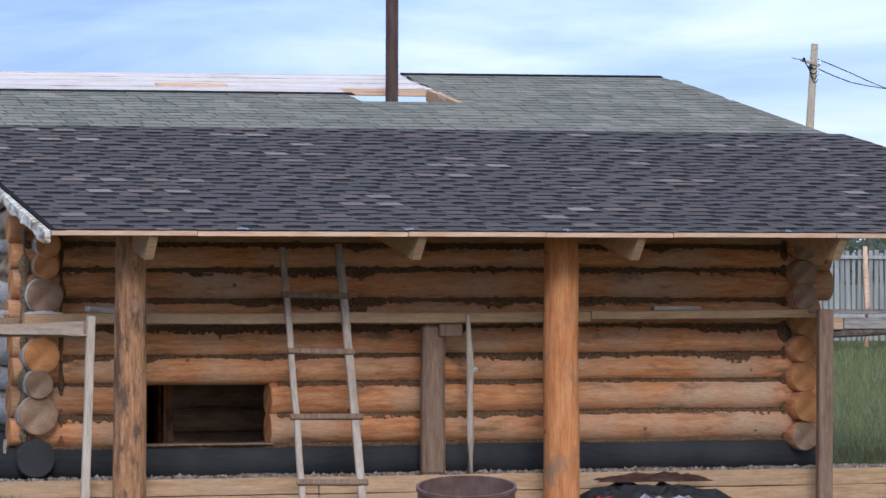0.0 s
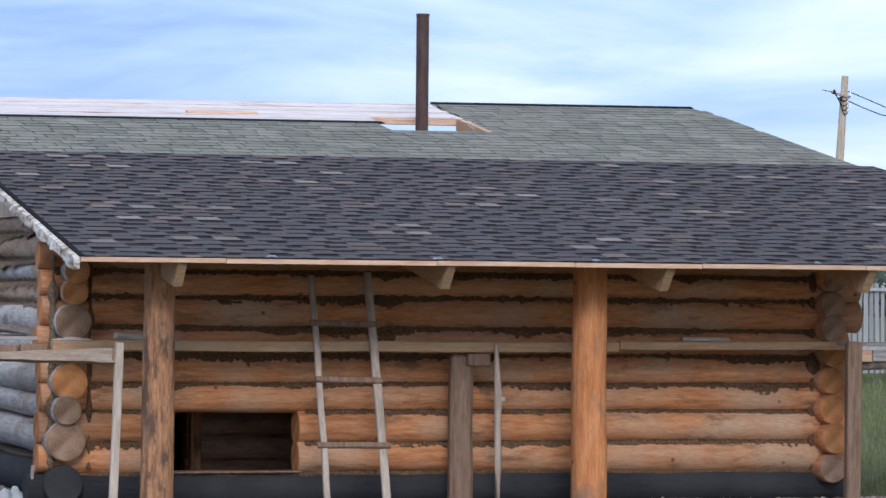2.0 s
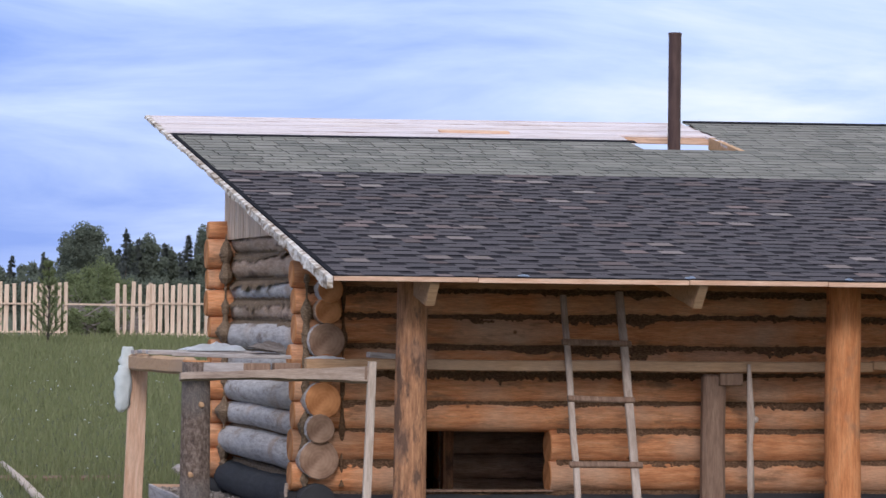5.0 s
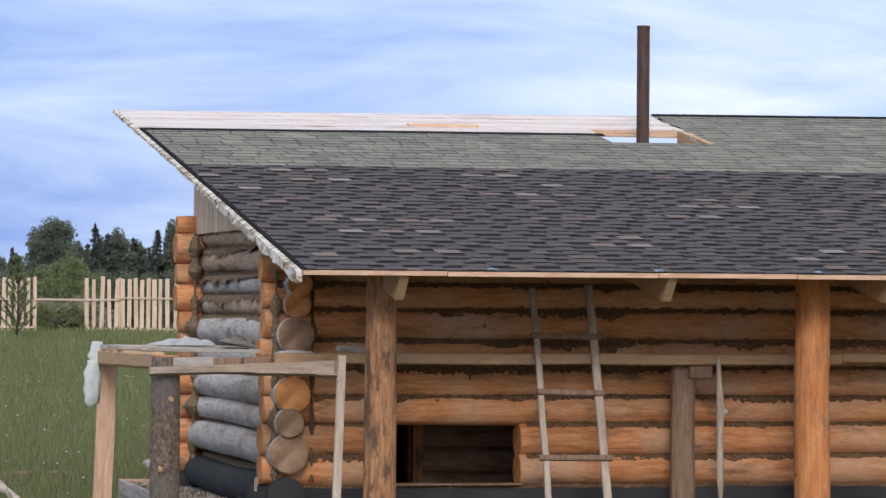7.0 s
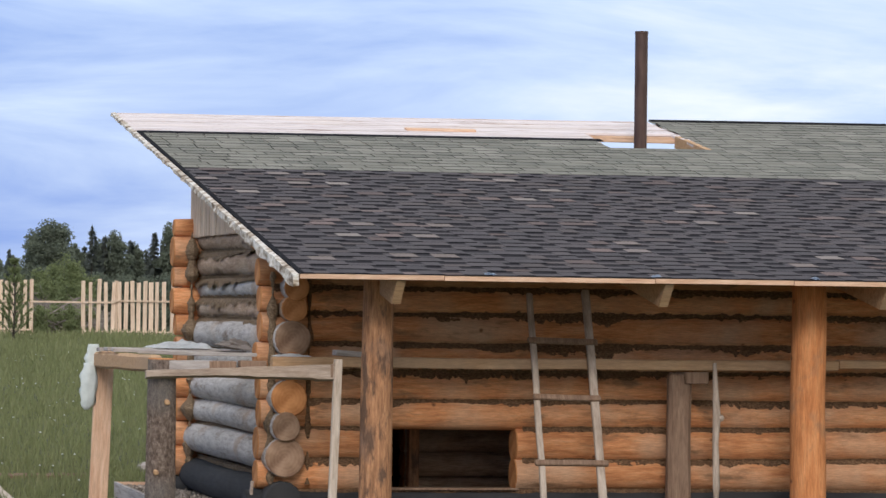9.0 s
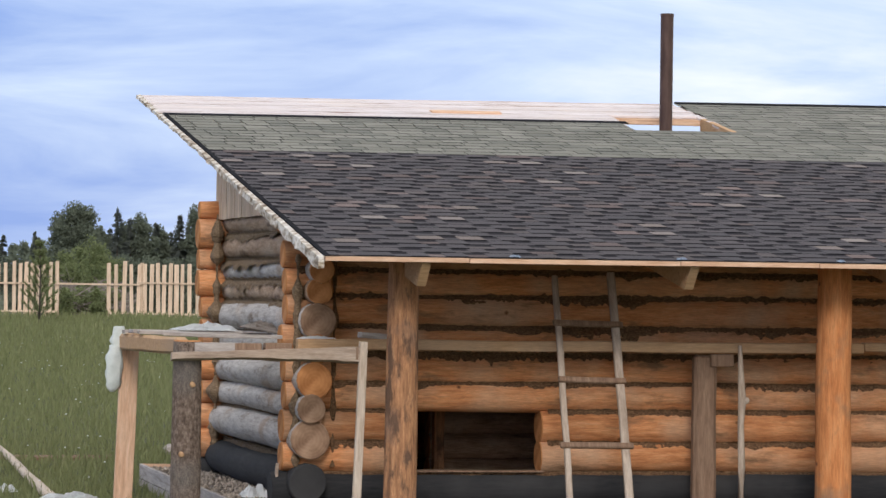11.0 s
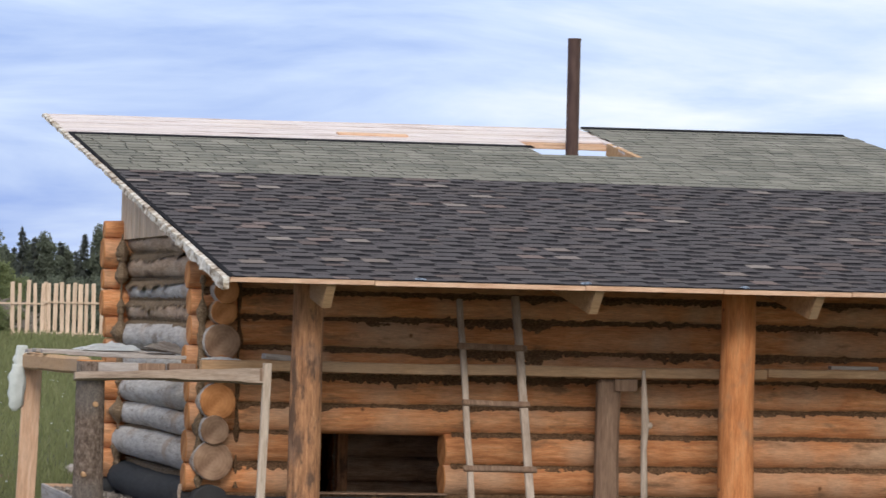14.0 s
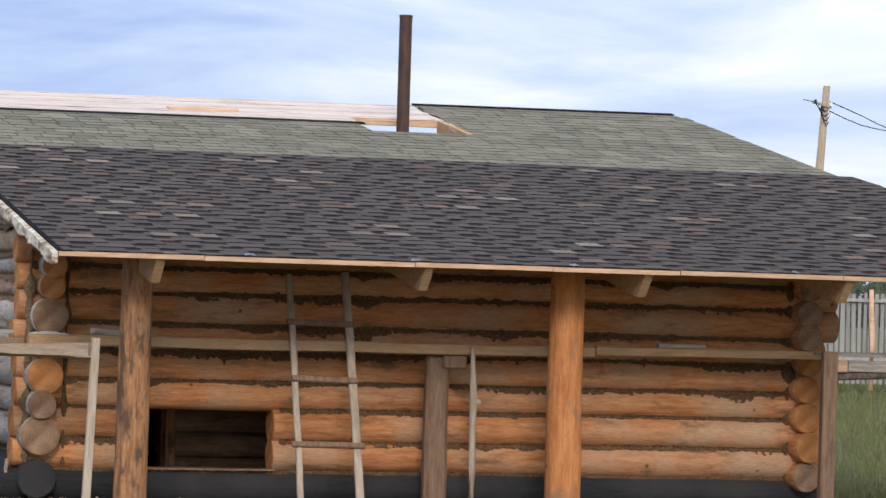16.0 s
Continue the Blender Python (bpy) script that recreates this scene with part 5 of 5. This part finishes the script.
def young_pine(x, y, h, seed):
    """A thin young pine: whorls of rising twigs with open tufts of long needles."""
    tree = thing("young_pine", "thin young pine in front of the picket fence", "tree", (x, y, ground_z(x, y)), "young pines by the fence")
    r = np.random.default_rng(seed)
    trunk = part("trunk", tube([(0, 0, 0), (0.02, 0, h * 0.5), (0, 0, h)], [0.03, 0.02, 0.008], 6), TRUNK, tree, smooth=True)
    verts, faces = [], []
    tiers = 7
    for k in range(tiers + 1):
        z0 = h * (0.10 + 0.80 * k / tiers)
        reach = 0.42 * (1 - 0.75 * k / tiers) * r.uniform(0.8, 1.2)
        for q in range(6):
            a = q * 1.047 + r.uniform(-0.3, 0.3)
            way = np.array([math.cos(a) * reach, math.sin(a) * reach, reach * 0.75 + 0.08])
            foot = np.array([0.0, 0.0, z0])
            part("twig", tube([tuple(foot), tuple(foot + way * 0.9)], [0.010, 0.004], 4), TRUNK, trunk)
            for _ in range(110):
                p = foot + way * r.uniform(0.35, 1.05)
                d = way / np.linalg.norm(way) + r.normal(size=3) * 0.55
                d = d / np.linalg.norm(d) * r.uniform(0.07, 0.13)
                n = np.cross(d, r.normal(size=3))
                n = n / np.linalg.norm(n) * 0.009
                o = len(verts)
                verts += [p - n, p + n, p + d]
                faces.append((o, o + 1, o + 2))
    ob = new("crown", from_arrays("crown", verts, faces, PINE))
    ob.parent = tree


young_pine(*ray_xy(-0.52, 86), 2.15, 90)
young_pine(*ray_xy(-2.3, 88), 1.7, 91)
for k, (u, d) in enumerate(((0.25, 97.5), (0.7, 98.5), (1.15, 97.8), (1.6, 98.4), (-0.2, 98.0))):
    broadleaf(*ray_xy(u, d), 0.85, 0.8, 260 + k, "low green scrub by the fence gap", 2500, 0.035, PINE, "bush", 0.05)
# heap of dead branches by the gap in the fence
verts, faces = [], []
r = np.random.default_rng(9)
for k in range(1400):
    u = r.uniform(-0.3, 2.0)
    x, y = ray_xy(u, r.uniform(98, 103))
    z = ground_z(x, y) + abs(r.normal()) * 0.35
    a, l, s = r.uniform(0, 6.28), r.uniform(0.1, 0.5), r.uniform(0.01, 0.03)
    d, e = np.array([math.cos(a), math.sin(a), r.normal() * 0.5]) * l, np.array([0, 0, s])
    p = np.array([x, y, z])
    o = len(verts)
    verts += [p - d, p + d, p + d * 0.9 + e, p - d + e * 1.6]
    faces.append((o, o + 1, o + 2, o + 3))
heap = new("brushwood", from_arrays("brushwood", verts, faces, BRUSH))
tagged(heap, "heap of dead brown branches by the fence gap", "brushwood", kind="stuff")

# ---- grass ----
verts, faces = [], []
r = np.random.default_rng(3)


def blades(count, y0, y1, k0, k1, hmax):
    for _ in range(count):
        y = y0 + (y1 - y0) * r.random() ** 1.5
        x = EYE[0] + (y - EYE[1]) * r.uniform(k0, k1)
        if -0.75 < x < 7.45 and -0.75 < y < 5.0 or (-0.3 < x < 7 and -2.5 < y < 5):
            continue
        near = 1 - min(1.0, max(0.0, y) / 60.0)
        patch = 0.6 + 0.5 * noise.noise((x * 0.5, y * 0.22, 0))
        h = hmax * r.uniform(0.35, 1.0) ** 1.2 * (0.55 + 0.5 * (1 - near)) * (0.6 + patch * 0.6)
        w = r.uniform(0.004, 0.009) * (1 + 1.8 * (1 - near))
        a = r.uniform(0, 3.14)
        dx, dy = math.cos(a) * w, math.sin(a) * w
        lx, ly = r.normal() * 0.28 * h, r.normal() * 0.28 * h
        z = ground_z(x, y) - 0.02
        o = len(verts)
        verts.extend(((x - dx, y - dy, z), (x + dx, y + dy, z), (x + lx * 0.4 + dx * 0.7, y + ly * 0.4 + dy * 0.7, z + h * 0.6), (x + lx * 0.4 - dx * 0.7, y + ly * 0.4 - dy * 0.7, z + h * 0.6), (x + lx, y + ly, z + h)))
        faces.extend(((o, o + 1, o + 2, o + 3), (o + 3, o + 2, o + 4)))


blades(56000, -1.5, 66.0, 0.085, 0.19, 0.32)
blades(9000, -1.0, 34.0, 0.43, 0.478, 0.32)
grass = new("grass", from_arrays("grass", verts, faces, GRASS))
tagged(grass, "long summer grass with seed heads", "grass", kind="stuff")
verts, faces = [], []
for _ in range(90):
    y = r.uniform(2, 45)
    x = EYE[0] + (y - EYE[1]) * r.uniform(0.09, 0.16)
    z = ground_z(x, y) + r.uniform(0.14, 0.3)
    s = r.uniform(0.007, 0.015)
    o = len(verts)
    verts += [(x - s, y, z), (x, y - s, z + s * 0.4), (x + s, y, z), (x, y, z + s)]
    faces += [(o, o + 1, o + 2), (o, o + 2, o + 3), (o, o + 3, o + 1), (o + 1, o + 3, o + 2)]
fl = new("wildflowers", from_arrays("wildflowers", verts, faces, PLASTIC))
tagged(fl, "small white flower heads scattered through the meadow", "flowers", kind="stuff")

# ---- shingles, last ----
SLOPE = math.atan(0.176)


def tab_mesh(name, w, l, lift, mats, band=0.0):
    """One shingle tab: proud at its lower edge, dark cut edges; a low one has a dark band at its top."""
    bm = bmesh.new()
    box_pts = [(-w / 2, 0), (w / 2, 0), (w / 2 - 0.004, l - band), (-w / 2 + 0.004, l - band)]
    top = [bm.verts.new((px, py, lift * (1 - 0.75 * py / l) + 0.002)) for px, py in box_pts]
    low = [bm.verts.new((px * (1 + 0.024 / w), py, 0.0)) for px, py in box_pts]
    bm.faces.new(top)
    for j in range(4):
        f = bm.faces.new((top[j], low[j], low[(j + 1) % 4], top[(j + 1) % 4]))
        f.material_index = 1 if j == 0 else 0
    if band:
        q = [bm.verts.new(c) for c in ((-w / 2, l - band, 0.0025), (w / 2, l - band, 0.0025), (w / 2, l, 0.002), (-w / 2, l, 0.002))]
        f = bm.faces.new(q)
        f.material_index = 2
    bmesh.ops.recalc_face_normals(bm, faces=bm.faces)
    return mesh_of(name, bm, *mats)


# where the pale tabs lie: metres along the eave, and the course counted from it
PALE = ((0.63, 27), (0.97, 27), (-0.11, 25), (0.71, 24), (1.06, 24), (0.13, 21), (0.21, 17), (0.44, 12), (0.8, 12), (1.14, 12), (1.44, 12), (0.53, 9), (0.87, 9),
        (1.18, 9), (0.07, 3), (0.77, 4), (1.1, 4), (2.4, 26), (2.73, 26), (2.61, 20), (2.27, 20), (3.0, 23), (2.95, 20), (3.92, 17), (4.17, 17), (4.47, 17), (4.21, 19),
        (3.63, 14), (3.91, 14), (2.83, 8), (2.8, 6), (2.49, 6), (4.38, 5), (4.13, 1), (4.01, 3), (4.69, 5), (5.98, 27), (7.15, 24), (7.48, 24), (6.16, 22),
        (5.89, 18), (5.83, 13), (6.12, 13), (8.17, 23), (7.69, 15), (7.3, 10), (7.04, 6), (6.68, 4))


def lay_shingles(parent, y0, y1, step, exposure_lift, widths, gaps, near_rows, tab_mat, far_mat, spans, low_band, gap):
    near = {}
    fv, ff, fm = [], [], []
    rows = round((y1 - y0) / step)
    step = (y1 - y0) / rows
    skirt = 0.012 if gaps else 0.0
    rr = random.Random(int(y0 * 100) + 7)
    for row in range(rows):
        y = y0 + row * step
        pale_here = [px for px, prow in PALE if prow == row] if gaps else []
        for xa, xb in spans(y):
            x, raised = xa - rr.uniform(0.0, 0.26), True
            while x < xb:
                w = rr.choice(widths if raised else gaps)
                ahead = min((px - 0.10 - x for px in pale_here if px - 0.10 > x - 0.04), default=9.0)
                pale = ahead < 0.04
                if pale:
                    w, raised = 0.20, True
                elif ahead < w:
                    w = ahead
                lo, hi = max(x, xa), min(x + w, xb)
                full = hi - lo > w - 1e-4
                if hi - lo > 0.03:
                    key = (round(hi - lo, 4), raised, pale)
                    lift = exposure_lift if raised else 0.004
                    band = 0.0 if raised else low_band
                    if row < near_rows and full:
                        if key not in near:
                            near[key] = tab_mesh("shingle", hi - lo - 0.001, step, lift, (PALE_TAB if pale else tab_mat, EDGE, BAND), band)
                        ob = new("shingle", near[key])
                        ob.parent = parent
                        c = (lo + hi) / 2
                        ob.matrix_basis = Matrix.Translation((c, y, rz(c, y) + 0.004)) @ Euler((SLOPE, -0.003, 0)).to_matrix().to_4x4()
                    else:
                        o = len(fv)
                        ll = step - band
                        jit = rr.uniform(-0.012, 0.012) * ((1 if raised else 0) if gaps else 1.3)
                        for zz in (1, 0):
                            for px, py in ((lo + gap - (0 if zz else skirt), jit), (hi - gap + (0 if zz else skirt), jit), (hi - gap + (0 if zz else skirt), ll), (lo + gap - (0 if zz else skirt), ll)):
                                fv.append((px, y + py, rz(px, y + py) + 0.004 + (lift * (1 - 0.75 * py / step) + 0.002 if zz else 0.0)))
                        ff += [(o, o + 1, o + 2, o + 3), (o, o + 4, o + 5, o + 1), (o + 1, o + 5, o + 6, o + 2), (o + 3, o + 7, o + 4, o)]
                        fm += [2 if pale else 0, 1 if gaps or rr.random() < 0.75 else 0, 0, 0]
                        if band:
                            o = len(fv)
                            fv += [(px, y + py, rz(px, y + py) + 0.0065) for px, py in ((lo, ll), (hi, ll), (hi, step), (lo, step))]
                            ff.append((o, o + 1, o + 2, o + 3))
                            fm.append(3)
                x += w
                if gaps:
                    raised = not raised
    me = bpy.data.meshes.new("shingle_field")
    me.from_pydata(fv, [], ff)
    me.materials.append(far_mat)
    me.materials.append(EDGE)
    me.materials.append(PALE_TAB_FAR)
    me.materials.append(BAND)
    me.polygons.foreach_set("material_index", fm)
    ob = new("shingle_field", me)
    ob.parent = parent
    tagged(ob, kind="stuff")


dark = part("dark_shingles", box(bmesh.new(), (0.02, 0.02, 0.01), Matrix.Translation((X0 + 0.05, Y0 + 0.05, rz(X0, Y0) - 0.012))), EDGE, roof, "dark charcoal-brown laminated shingles with a few pale tabs")
green = part("green_shingles", box(bmesh.new(), (0.02, 0.02, 0.01), Matrix.Translation((X0 + 0.05, 4.5, rz(X0, 4.5) - 0.012))), EDGE, roof, "green-grey plain-cut shingles")
DIVIDE = 3.93
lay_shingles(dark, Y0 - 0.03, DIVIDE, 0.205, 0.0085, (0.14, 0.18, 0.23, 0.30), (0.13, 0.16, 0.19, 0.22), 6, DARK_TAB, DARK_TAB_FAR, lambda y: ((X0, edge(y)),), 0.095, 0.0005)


def green_spans(y):
    if y < 5.80:
        return ((X0, edge(y + 0.14)),)
    if y < 6.52:
        return ((X0, HOLE[0] - 0.05), (HOLE[1] + 0.03, edge(y + 0.14)))
    return ((HOLE[1] + 0.07 + 0.03 * math.sin(y * 9), edge(y + 0.14)),)


lay_shingles(green, DIVIDE, Y1, 0.205, 0.0038, (0.24, 0.27), (), 0, GREEN_TAB, GREEN_TAB_FAR, green_spans, 0.0, 0.0062)
for xa, xb in ((X0, HOLE[0] + 0.02),):
    bm = bmesh.new()
    roof_slab(bm, xa, xb, 6.50, 6.64, 0.014, 0.010, 10, 1)
    part("starter_strip", bm, EDGE, green, "dark top edge of the shingles")
bm = bmesh.new()
roof_slab(bm, HOLE[1] + 0.09, 8.62, Y1 - 0.06, Y1 + 0.03, 0.022, 0.02, 10, 1)
part("ridge_strip", bm, EDGE, green, "dark strip along the roof's top edge")
